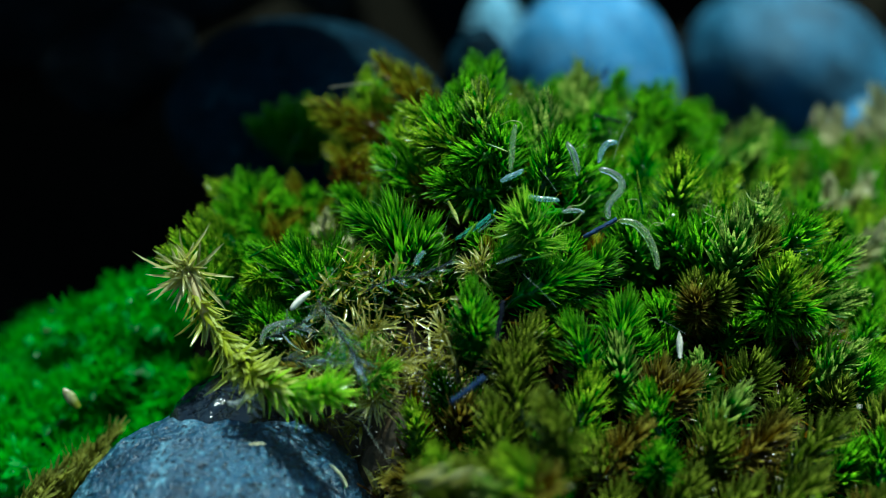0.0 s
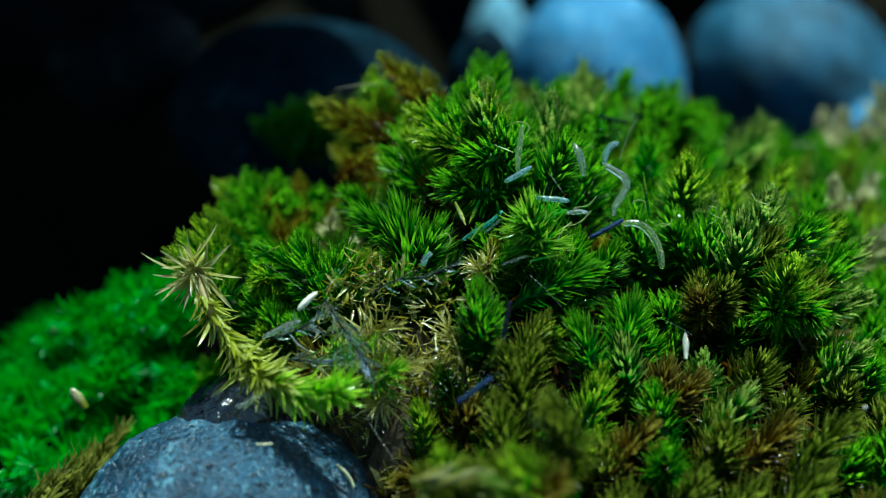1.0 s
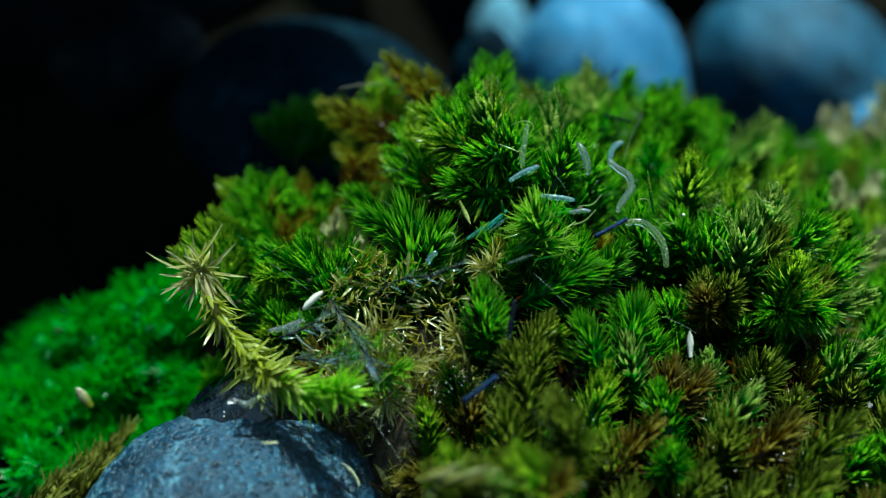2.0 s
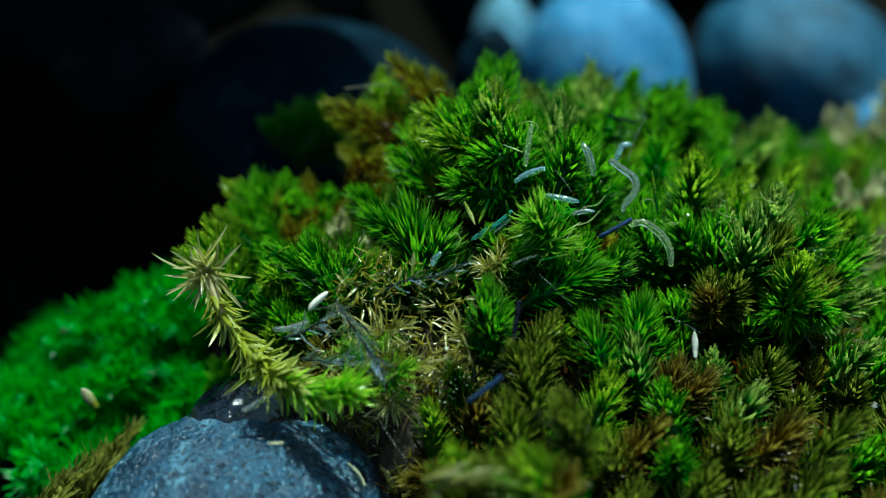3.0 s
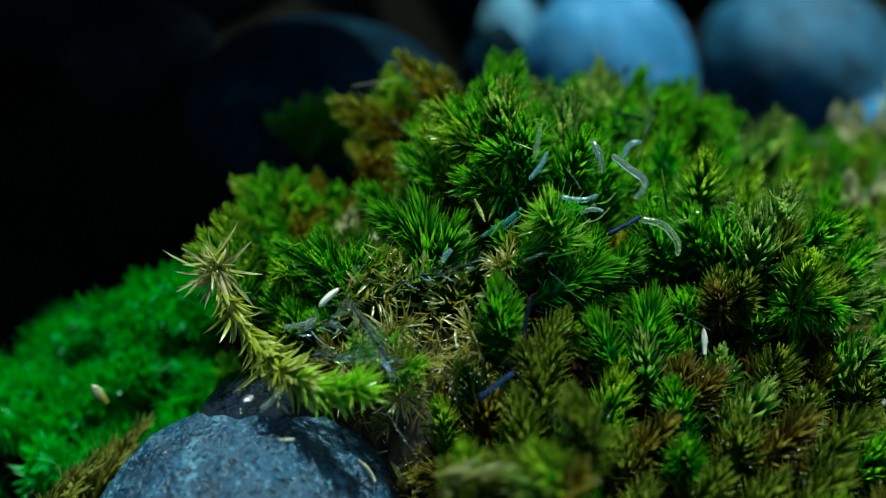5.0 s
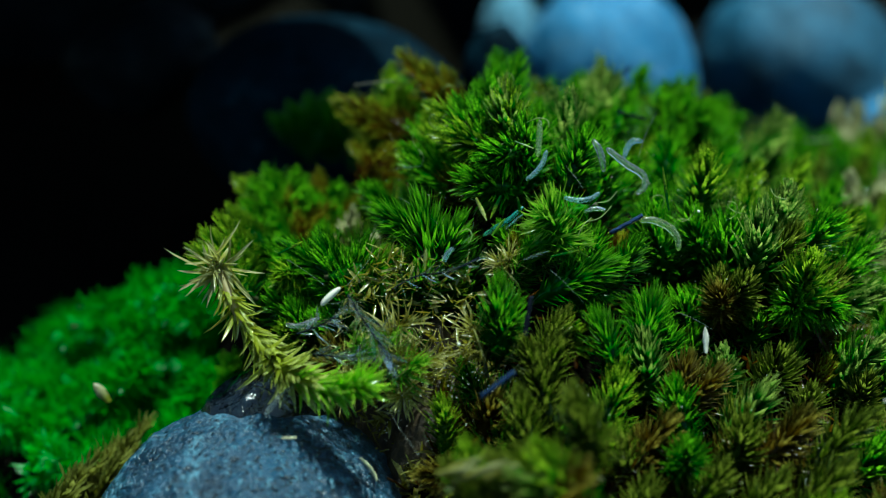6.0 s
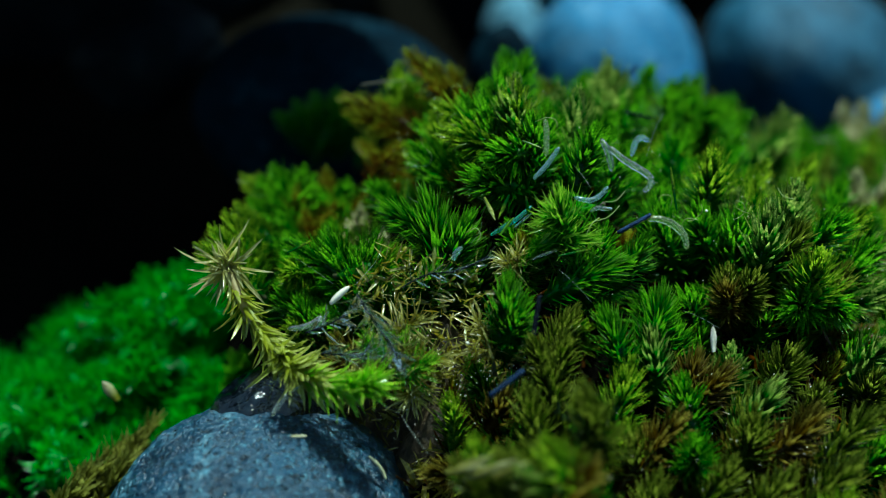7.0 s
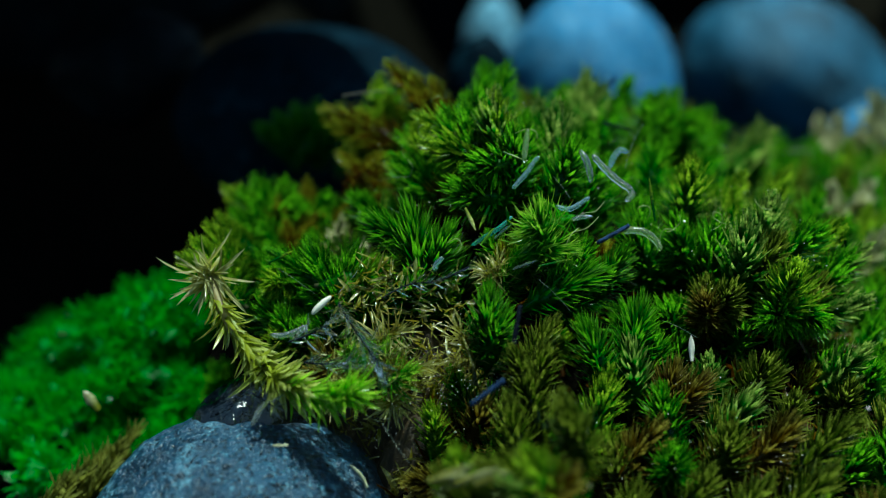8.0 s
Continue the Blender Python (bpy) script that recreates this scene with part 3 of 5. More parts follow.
TUFTS_GAPS = [
    ("dead", (0.0047, -0.0009, 0.0006), (-0.15, -0.09, 0.98), 0.70),
    ("green", (0.0069, -0.0013, -0.0004), (0.30, -0.11, 0.95), 0.70),
    ("dead", (0.0025, -0.0017, 0.0000), (-0.56, -0.17, 0.81), 0.70),
    ("green", (0.0088, 0.0006, 0.0014), (0.15, -0.09, 0.98), 0.70),
    ("green", (0.0040, 0.0034, 0.0015), (-0.30, -0.11, 0.95), 0.70),
    ("green", (0.0114, 0.0012, 0.0015), (0.43, -0.14, 0.89), 0.70),
    ("green", (0.0137, -0.0018, -0.0002), (0.15, -0.09, 0.98), 0.80),
    ("green", (0.0161, 0.0023, 0.0014), (0.15, -0.09, 0.98), 0.80),
    ("brown", (0.0056, 0.0020, 0.0008), (0.00, -0.09, 1.00), 0.60),
    ("green", (0.0367, 0.0002, -0.0127), (0.00, -0.09, 1.00), 1.00),
    ("green", (0.0415, -0.0013, -0.0137), (0.15, -0.09, 0.98), 1.00),
    ("brown", (0.0456, -0.0037, -0.0142), (0.30, -0.11, 0.95), 1.00),
    ("green", (0.0338, 0.0014, -0.0102), (-0.15, -0.09, 0.98), 1.00),
]
TUFTS_DOME = [
    ("green", (-0.0325, 0.0335, -0.0046), (-0.34, -0.12, 0.93), 0.68),
    ("green", (-0.0295, 0.0358, -0.0044), (-0.21, -0.10, 0.97), 0.69),
    ("green", (-0.0260, 0.0361, -0.0039), (0.15, -0.09, 0.98), 0.75),
    ("brown", (-0.0226, 0.0358, -0.0044), (-0.03, -0.09, 1.00), 0.85),
    ("green", (-0.0194, 0.0334, -0.0049), (0.22, -0.10, 0.97), 0.71),
    ("brown", (-0.0162, 0.0308, -0.0058), (0.48, -0.15, 0.86), 0.72),
    ("green", (-0.0305, 0.0307, -0.0059), (-0.21, -0.10, 0.97), 0.68),
    ("brown", (-0.0267, 0.0309, -0.0054), (0.00, -0.09, 1.00), 0.88),
    ("green", (-0.0234, 0.0309, -0.0054), (-0.06, -0.09, 0.99), 0.85),
    ("green", (-0.0199, 0.0295, -0.0062), (0.17, -0.09, 0.98), 0.70),
    ("yellow", (-0.0167, 0.0259, -0.0069), (0.53, -0.16, 0.83), 0.81),
    ("green", (-0.0331, 0.0284, -0.0061), (-0.59, -0.19, 0.79), 0.86),
    ("green", (-0.0286, 0.0257, -0.0072), (-0.43, -0.14, 0.89), 0.67),
]
TUFTS_LOW = [
    ("wilt", (-0.0450, 0.0060, -0.0295), (0.45, 0.10, 0.75), 0.90),
    ("wilt", (-0.0459, 0.0020, -0.0293), (0.45, 0.10, 0.70), 0.90),
    ("wilt", (-0.0488, 0.0020, -0.0307), (0.40, 0.10, 0.80), 1.00),
    ("wilt", (-0.0500, -0.0020, -0.0302), (0.45, 0.00, 0.75), 1.00),
    ("wilt", (-0.0518, -0.0040, -0.0306), (0.40, 0.00, 0.80), 1.10),
    ("wilt", (-0.0463, -0.0030, -0.0295), (0.50, 0.10, 0.70), 0.80),
    ("wilt", (-0.0521, -0.0080, -0.0304), (0.50, 0.00, 0.70), 1.10),
]
TUFTS_DIM = [
    ("green", (-0.0369, 0.0820, -0.0113), (-0.80, 0.10, 0.55), 0.90),
    ("green", (-0.0332, 0.0820, -0.0091), (-0.50, 0.27, 0.82), 1.00),
    ("green", (-0.0294, 0.0820, -0.0076), (-0.20, 0.30, 0.90), 1.00),
    ("green", (-0.0256, 0.0820, -0.0069), (0.10, 0.30, 0.93), 1.00),
    ("green", (-0.0214, 0.0820, -0.0076), (0.30, 0.30, 0.90), 1.00),
    ("green", (-0.0306, 0.0820, -0.0106), (-0.40, 0.00, 0.90), 0.90),
    ("green", (-0.0252, 0.0820, -0.0106), (0.00, 0.00, 1.00), 0.90),
    ("green", (-0.0188, 0.0820, -0.0095), (0.20, 0.10, 0.95), 1.00),
]
TUFTS_BUDS = [
    ("bud", (0.0793, 0.1080, -0.0195), (-0.25, 0.22, 0.94), 1.73),
    ("bud", (0.0833, 0.1080, -0.0195), (0.00, 0.23, 0.97), 1.83),
    ("bud", (0.0877, 0.1080, -0.0217), (0.17, 0.13, 0.98), 1.64),
    ("bud", (0.0902, 0.1080, -0.0146), (-0.09, 0.33, 0.94), 2.04),
    ("bud", (0.0930, 0.1080, -0.0159), (0.34, 0.21, 0.92), 1.83),
    ("bud", (0.0865, 0.1080, -0.0302), (-0.17, 0.13, 0.98), 1.74),
    ("bud", (0.0713, 0.0545, -0.0126), (0.33, 0.11, 0.94), 1.30),
    ("bud", (0.0635, 0.0498, -0.0108), (-0.16, 0.02, 0.99), 1.20),
    ("pale", (0.0414, 0.0090, 0.0037), (0.00, 0.02, 1.00), 1.20),
    ("bud", (0.0683, 0.0375, -0.0135), (0.48, 0.08, 0.88), 1.30),
    ("bud", (0.0926, 0.1080, -0.0264), (-0.17, 0.23, 0.96), 1.69),
]
TUFTS_GAPS2 = [
    ("green", (-0.0229, -0.0010, -0.0073), (-0.30, -0.20, 0.90), 0.85),
    ("green", (-0.0196, -0.0020, -0.0084), (0.10, -0.30, 0.90), 0.80),
    ("yellow", (-0.0237, -0.0030, -0.0099), (-0.20, -0.50, 0.50), 0.80),
    ("green", (-0.0255, 0.0020, -0.0068), (-0.40, -0.10, 0.90), 0.90),
    ("lime", (-0.0088, -0.0120, -0.0061), (0.20, -0.30, 0.80), 0.70),
    ("lime", (-0.0053, -0.0160, -0.0068), (0.50, -0.30, 0.60), 0.75),
    ("lime", (-0.0134, -0.0125, -0.0058), (-0.20, -0.30, 0.80), 0.60),
    ("green", (0.0504, 0.0001, -0.0131), (0.43, -0.14, 0.89), 1.00),
    ("green", (0.0285, -0.0022, -0.0107), (0.00, -0.09, 1.00), 0.90),
    ("green", (-0.0197, -0.0015, -0.0089), (-0.66, -0.22, 0.72), 1.00),
    ("dead", (-0.0217, -0.0021, -0.0124), (-0.81, -0.33, 0.48), 0.90),
    ("umber", (-0.0177, -0.0045, -0.0105), (-0.43, -0.14, 0.89), 0.90),
    ("dead", (-0.0155, -0.0076, -0.0100), (0.00, -0.09, 1.00), 0.80),
    ("umber", (-0.0192, -0.0096, -0.0119), (-0.81, -0.58, -0.06), 0.80),
    ("dead", (-0.0158, -0.0130, -0.0122), (-0.43, -0.77, -0.47), 0.90),
    ("umber", (-0.0120, -0.0150, -0.0117), (-0.30, -0.80, -0.53), 0.90),
    ("dead", (-0.0085, -0.0172, -0.0118), (-0.15, -0.81, -0.56), 0.90),
    ("green", (-0.0229, 0.0036, -0.0096), (-0.46, -0.03, 0.89), 1.00),
    ("green", (-0.0133, -0.0023, -0.0034), (-0.15, -0.09, 0.98), 0.90),
    ("green", (0.0240, -0.0051, -0.0074), (-0.15, -0.09, 0.98), 0.90),
]
TUFTS_DOME2 = [
    ("lime", (-0.0142, 0.0180, -0.0053), (0.20, -0.30, 0.80), 0.90),
    ("bud", (-0.0164, 0.0220, -0.0049), (0.10, -0.20, 0.90), 0.90),
    ("lime", (-0.0112, 0.0100, -0.0046), (0.30, -0.30, 0.80), 0.80),
    ("bud", (-0.0127, 0.0140, -0.0052), (0.30, -0.30, 0.80), 0.80),
    ("lime", (-0.0097, 0.0260, -0.0022), (-0.30, -0.20, 0.80), 0.80),
    ("lime", (-0.0059, 0.0240, 0.0012), (-0.50, -0.20, 0.80), 0.80),
    ("yellow", (-0.0357, 0.0120, -0.0036), (-0.60, 0.00, 0.80), 1.00),
    ("yellow", (-0.0344, 0.0160, -0.0032), (-0.50, 0.00, 0.86), 1.00),
    ("yellow", (-0.0371, 0.0100, -0.0050), (-0.75, 0.00, 0.66), 0.90),
    ("yellow", (-0.0333, 0.0200, -0.0033), (-0.50, 0.10, 0.86), 0.90),
    ("yellow", (-0.0340, 0.0080, -0.0049), (-0.50, -0.20, 0.80), 0.90),
    ("brown", (-0.0249, 0.0259, -0.0069), (-0.09, -0.09, 0.99), 0.82),
    ("green", (-0.0211, 0.0244, -0.0076), (0.19, -0.10, 0.98), 0.69),
    ("green", (-0.0309, 0.0221, -0.0078), (-0.43, -0.14, 0.89), 0.67),
    ("green", (-0.0271, 0.0208, -0.0082), (-0.41, -0.13, 0.90), 0.87),
    ("brown", (-0.0337, 0.0246, -0.0072), (-0.59, -0.19, 0.79), 0.73),
    ("green", (-0.0122, 0.0335, -0.0047), (0.66, -0.22, 0.72), 0.76),
    ("brown", (-0.0110, 0.0312, 0.0020), (0.63, -0.20, 0.75), 0.66),
    ("green", (-0.0282, 0.0176, -0.0080), (-0.59, -0.07, 0.81), 0.90),
    ("green", (-0.0239, 0.0121, -0.0080), (-0.46, -0.03, 0.89), 0.90),
    ("green", (-0.0267, 0.0143, -0.0103), (-0.70, -0.11, 0.70), 0.90),
    ("green", (-0.0313, 0.0207, -0.0108), (-0.79, -0.17, 0.58), 0.90),
    ("green", (-0.0224, 0.0062, -0.0088), (-0.56, -0.17, 0.81), 0.90),
]


CUSHIONS = {}


def cushion(name, label, at):
    ob = new("moss_cushion")
    ob.location = at
    CUSHIONS[name] = tagged(ob, label, "moss", "moss cushions")
    return ob


cushion("crest", "dense dark green moss cushion with yellow tips on a hump", (0.006, 0.024, -0.04))
cushion("back", "out-of-focus green moss cushion sloping to the boulders", (0.03, 0.07, -0.04))
cushion("right", "green moss cushion with pale blunt tips", (0.05, 0.01, -0.045))
cushion("front", "yellow-green moss cushion with larvae on it", (0.0, 0.0, -0.045))
cushion("fore", "brownish green moss cushion on a low slope", (0.02, -0.035, -0.05))
cushion("side", "small rounded moss cushion with brown old leaves", (-0.028, 0.03, -0.05))
cushion("feather", "bright emerald feathery moss beside the stone", (-0.055, 0.01, -0.052))


def planted(owner, style, tip, way, size, rng, leafy=False, sparse=False):
    way = Vector((way[0], way[1], max(way[2], 0.25))).normalized()
    m = Matrix.Translation(Vector(tip) - CUSHIONS[owner].location) @ towards(way, rng.uniform(0, 6.28)) @ Matrix.Diagonal((size, size, size, 1))
    if leafy:
        return leafy_shoot(style, CUSHIONS[owner], m, rng)
    return part("moss_shoot", SHOOTS[style, 4 if sparse else rng.randrange(4)], CUSHIONS[owner], m)


rng = random.Random(5)
TAKEN = []
for owner, rows, leafy in (
        ("crest", TUFTS_CREST, 0), ("crest", TUFTS_CREST2, 0), ("right", TUFTS_RIGHT, 0), ("right", TUFTS_RIGHT2, 0),
        ("front", TUFTS_FRONT, 1), ("front", TUFTS_FRONT2, 1), ("side", TUFTS_MIDLEFT, 0), ("fore", TUFTS_FORE, 0), ("fore", TUFTS_FORE2, 0), ("front", TUFTS_GAPS, 0), ("front", TUFTS_GAPS2, 0),
        ("side", TUFTS_DOME, 0), ("side", TUFTS_DOME2, 0), ("feather", TUFTS_LOW, 0), ("right", TUFTS_BUDS, 0), ("back", TUFTS_DIM, 0)):
    for style, tip, way, size in rows:
        planted(owner, style, tip, way, size, rng, leafy)
        TAKEN.append(Vector(tip))

# shoots all over the humps, in jittered rows: a lower tier that fills the gaps, and the tips above it
MIXED = {"back": "green green yellow green pale green olive", "side": "green green yellow brown", "fore": "olive umber umber olive umber yellow green",
         "right": "green yellow pale green green yellow", "crest": "green green yellow green green", "front": "green green yellow green"}
for tier, step, sink in ((0, 0.0062, 0.0015), (1, 0.0066, 0.0068)):
    for j in range(round(-0.073 / step), round(0.13 / step)):
        for i in range(round(-0.073 / step), round(0.135 / step)):
            x = (i + 0.5 * (j % 2) + rng.uniform(-0.4, 0.4)) * step
            y = (j + rng.uniform(-0.4, 0.4)) * step
            top = moss_top(x, y)
            if top - base_level(x, y) < 0.010 or x < -0.042 or (x < -0.022 and y < 0.016):
                continue
            e = 0.002
            slope = Vector((moss_top(x - e, y) - moss_top(x + e, y), moss_top(x, y - e) - moss_top(x, y + e), 2 * e)).normalized()
            way = (slope + Vector((0, 0, 0.55)) + Vector((rng.gauss(0, 0.22), rng.gauss(0, 0.22), 0))).normalized()
            tip = Vector((x, y, top + (0.0055 if y < 0.03 else 0.0060) * noise.noise(Vector((x, y, 9)) * 105) + rng.gauss(0, 0.0012))) - slope * (sink + (0.0025 if y > 0.03 else 0.0))
            if min((tip - other).length for other in TAKEN) < 0.0040:
                continue
            if y > 0.045:
                owner = "back"
            elif x < -0.018:
                owner = "side"
            elif y < -0.014:
                owner = "fore"
            elif x > 0.028:
                owner = "right"
            else:
                owner = "crest" if y > 0.012 else "front"
            mixed = "olive green olive umber pale" if owner == "right" and y < 0.004 else MIXED[owner]
            style = rng.choice(mixed.split()) if tier == 0 else rng.choice(("green", "green", "brown") if owner != "fore" else ("umber", "umber", "olive"))
            planted(owner, style, tip, way, rng.uniform(0.7, 1.35), rng, False, tier == 1 or y > 0.062)

# bright feathery moss, sprawling in all directions
rng = random.Random(31)
for i in range(900):
    x, y = rng.uniform(-0.112, -0.0215), rng.uniform(-0.002, 0.056)
    if (x + 0.0251) ** 2 / 0.021 ** 2 + (y + 0.025) ** 2 / 0.022 ** 2 < 1:
        continue
    bank = min(1, max(0, (y - 0.002) / 0.032))
    lump = 0.015 * noise.noise(Vector((x, y, 1)) * 42) + 0.004 * noise.noise(Vector((x, y, 5)) * 95)
    top = -0.0475 + 0.0190 * bank - max(0, y - 0.036) * 0.9 + lump - max(0, -0.052 - x) * 0.16 - max(0, x + 0.048) * 0.35
    way = Vector((rng.gauss(0, 0.8), -abs(rng.gauss(0.5, 0.6)), 0.7)).normalized()
    if noise.noise(Vector((x, y, 7)) * 75) < -0.12 and i % 5:
        continue
    if y < 0.014 and x < -0.034 and (i % 7 or y < 0.006) or (x < -0.058 and y < 0.024 and i % 3):
        continue  # fewer shoots: shade of the dim corner is put into the gaps
    planted("feather", "feather", (x, y, top), way, rng.uniform(0.7, 1.2), rng)

# ---- straw-coloured shoot in front ----


def straw_shoot():
    line = smooth_line([(-0.0313, -0.0018, -0.0023), (-0.0286, -0.0058, -0.0062), (-0.0251, -0.0099, -0.0089),
                        (-0.0214, -0.0150, -0.0092), (-0.0167, -0.0186, -0.0091), (-0.0125, -0.0212, -0.0072)], 4)
    home = Vector((-0.0251, -0.0099, -0.012))
    line = [p - home for p in line]
    ob = tagged(new("moss_shoot"), "straw-yellow creeping moss shoot with a star-shaped whorl", "moss")
    ob.location = home
    v, f = tube(line, [0.0007 - 0.0004 * i / (len(line) - 1) for i in range(len(line))], 7)
    part("stem", mesh_of("stem", v, f, [STEM_PALE]), ob)
    r = random.Random(77)
    v, f, u = core_of(r, [tuple(p) for p in line], 0.00095, 12)
    part("sheath", mesh_of("sheath", v, f, [LEAVES["hero"]], u), ob, None, "olive-yellow body of overlapping leaf bases")
    shapes = {}
    for stuff, wide in (("hero", 0.130), ("hero_green", 0.125), ("star", 0.088)):
        for k in range(6):
            v, u, f = blade(wide + 0.009 * k, 0.11 * (k - 2.5), 0.8, 0.5 + 0.08 * k)
            shapes[stuff, k] = mesh_of("leaf", v, f, [LEAVES[stuff]], u)
    rest = {"hero": ([], [], []), "hero_green": ([], [], [])}
    for i, (m, h) in enumerate(leaf_plan(r, line, 420, 0.0046, 29, 25, 0.05, 1.0, 1.3)):
        kind = "hero_green" if h > 0.68 + r.uniform(-0.1, 0.1) else "hero"
        m = m @ Matrix.Rotation(r.gauss(0, 0.25), 4, "Y") @ Matrix.Rotation(r.gauss(0, 0.2), 4, "Z")
        if i % 5 < 3:
            part("leaf", shapes[kind, r.randrange(6)], ob, m)
            continue
        verts, uvs, faces = rest[kind]
        v, u, f = blade(0.14, r.uniform(-0.25, 0.25), 0.8, h)
        faces.extend(tuple(len(verts) + k for k in face) for face in f)
        verts.extend(m @ Vector(p) for p in v)
        uvs.extend(u)
    for kind, (verts, uvs, faces) in rest.items():
        tagged(part("small_leaves", mesh_of("small_leaves", verts, faces, [LEAVES[kind]], uvs), ob), kind="stuff")
    face = Vector((-0.1, -0.9, 0.42)).normalized()
    side = Vector((1, 0, 0))
    rise = face.cross(side).normalized() * -1
    for i in range(60):
        a = i * 2.39996 + r.gauss(0, 0.25)
        out = 1 - (i / 60) ** 1.4 * 0.85
        x = (side * math.cos(a) + rise * math.sin(a)) * out + face * (1.05 - out) + Vector((r.gauss(0, 0.13), r.gauss(0, 0.13), r.gauss(0, 0.13)))
        x.normalize()
        z = (face - x * face.dot(x)).normalized()
        size = r.uniform(0.0036, 0.0064) * (0.60 + 0.40 * out)
        m = Matrix((x, z.cross(x), z)).transposed().to_4x4() @ Matrix.Rotation(r.gauss(0, 0.8), 4, "X")
        root = line[0] + Vector((r.gauss(0, 0.0007), r.gauss(0, 0.0005), r.gauss(0, 0.0007)))
        part("leaf", shapes["star", r.randrange(6)], ob, Matrix.Translation(root) @ m @ Matrix.Diagonal((size, size, size, 1)))


straw_shoot()

# ---- larvae, built of rigid rings that slide and turn ----
LARVAE = []


def segment_mesh(radius, length, end, stuff, back=1.0, fore=1.0):
    """One ring of a larva; back and fore: its share of the full girth at either joint."""
    verts, faces = [], []
    rows = [(-0.51, 0.985), (-0.5, 0.988), (-0.25, 0.998), (0.0, 1.0), (0.25, 0.998), (0.5, 0.988), (0.51, 0.985)]
    if end:
        rows = rows[:4] + [(0.3, 0.9), (0.6, 0.66), (0.8, 0.3)]
    for t, w in rows:
        x = t * end if end else t
        w *= back + (fore - back) * (x + 0.5)
        for k in range(12):
            a = 2 * math.pi * k / 12
            verts.append((x * length, radius * w * math.cos(a), radius * w * math.sin(a)))
    for i in range(len(rows) - 1):
        for k in range(12):
            a, b = i * 12 + k, i * 12 + (k + 1) % 12
            faces.append((a, b, b + 12, a + 12) if end < 0 else (a, a + 12, b + 12, b))
    if end:
        faces.append(tuple((len(rows) - 1) * 12 + k for k in range(12)))
    me = mesh_of("segment", verts, faces, [stuff])
    bm = bmesh.new()
    bm.from_mesh(me)
    bmesh.ops.recalc_face_normals(bm, faces=bm.faces)
    bm.to_mesh(me)
    bm.free()
    return me


def gut_mesh(radius, length, seed):
    r = random.Random(seed)
    bm = bmesh.new()
    for i in range(3):
        at = Vector((length * (-0.35 + 0.3 * i), radius * r.uniform(-0.35, 0.35), radius * r.uniform(-0.2, 0.5)))
        bmesh.ops.create_icosphere(bm, subdivisions=1, radius=radius * r.uniform(0.06, 0.15), matrix=Matrix.Translation(at) @ Matrix.Rotation(r.uniform(-0.5, 0.5), 4, "Z") @ Matrix.Diagonal((r.uniform(1.2, 3.6), 1, 1, 1)))
    me = bpy.data.meshes.new("gut")
    bm.to_mesh(me)
    bm.free()
    me.materials.append(GUT)
    return me


def spread(points, count):
    """count + 1 points at even steps along the smooth line, in metres."""
    line = smooth_line([(x / 1000, y / 1000, 0) for x, y in points], 8)
    far = [0.0]
    for a, b in zip(line, line[1:]):
        far.append(far[-1] + (b - a).length)
    out, k = [], 0
    for i in range(count + 1):
        d = far[-1] * i / count
        while k < len(line) - 2 and far[k + 1] < d:
            k += 1
        out.append(line[k].lerp(line[k + 1], (d - far[k]) / max(1e-9, far[k + 1] - far[k])))
    return out, far[-1]


def larva(look_of, at, radius, keys):
    """A larva that lies in a sloping plane. keys: seconds and the line of its body, in millimetres."""
    ob = tagged(new("larva"), f"translucent glassy {look_of} fly larva wriggling on moss", "larva", "larvae on the moss")
    ob.matrix_basis = pose(*at, 65, 0, 0)
    radius = radius / 1000
    whole = max(spread(points, 4)[1] for _, points in keys)
    count = max(5, round(whole / (radius * 1.25)))
    stuff = JELLY_BLUE if look_of in ("upright", "hooked", "thin lying") else JELLY_GOLD if look_of in ("crescent-shaped", "hanging") else JELLY
    girth = [0.62 + 0.38 * math.sin(math.pi * min(1, 0.06 + 0.9 * i / count)) ** 0.7 + 0.05 * math.sin(2.3 * i + whole * 9000) for i in range(count + 1)]
    guts = [gut_mesh(radius, whole / count, s) for s in range(3)]
    rings = []
    for i in range(count):
        piece = part("segment", segment_mesh(radius, whole / count, -1 if i == 0 else 1 if i == count - 1 else 0, stuff, girth[i], girth[i + 1]), ob)
        if i % 2 or look_of in ("crescent-shaped", "S-bent"):
            part("gut", guts[i % 3], piece)
        rings.append(piece)
    LARVAE.append((rings, keys))


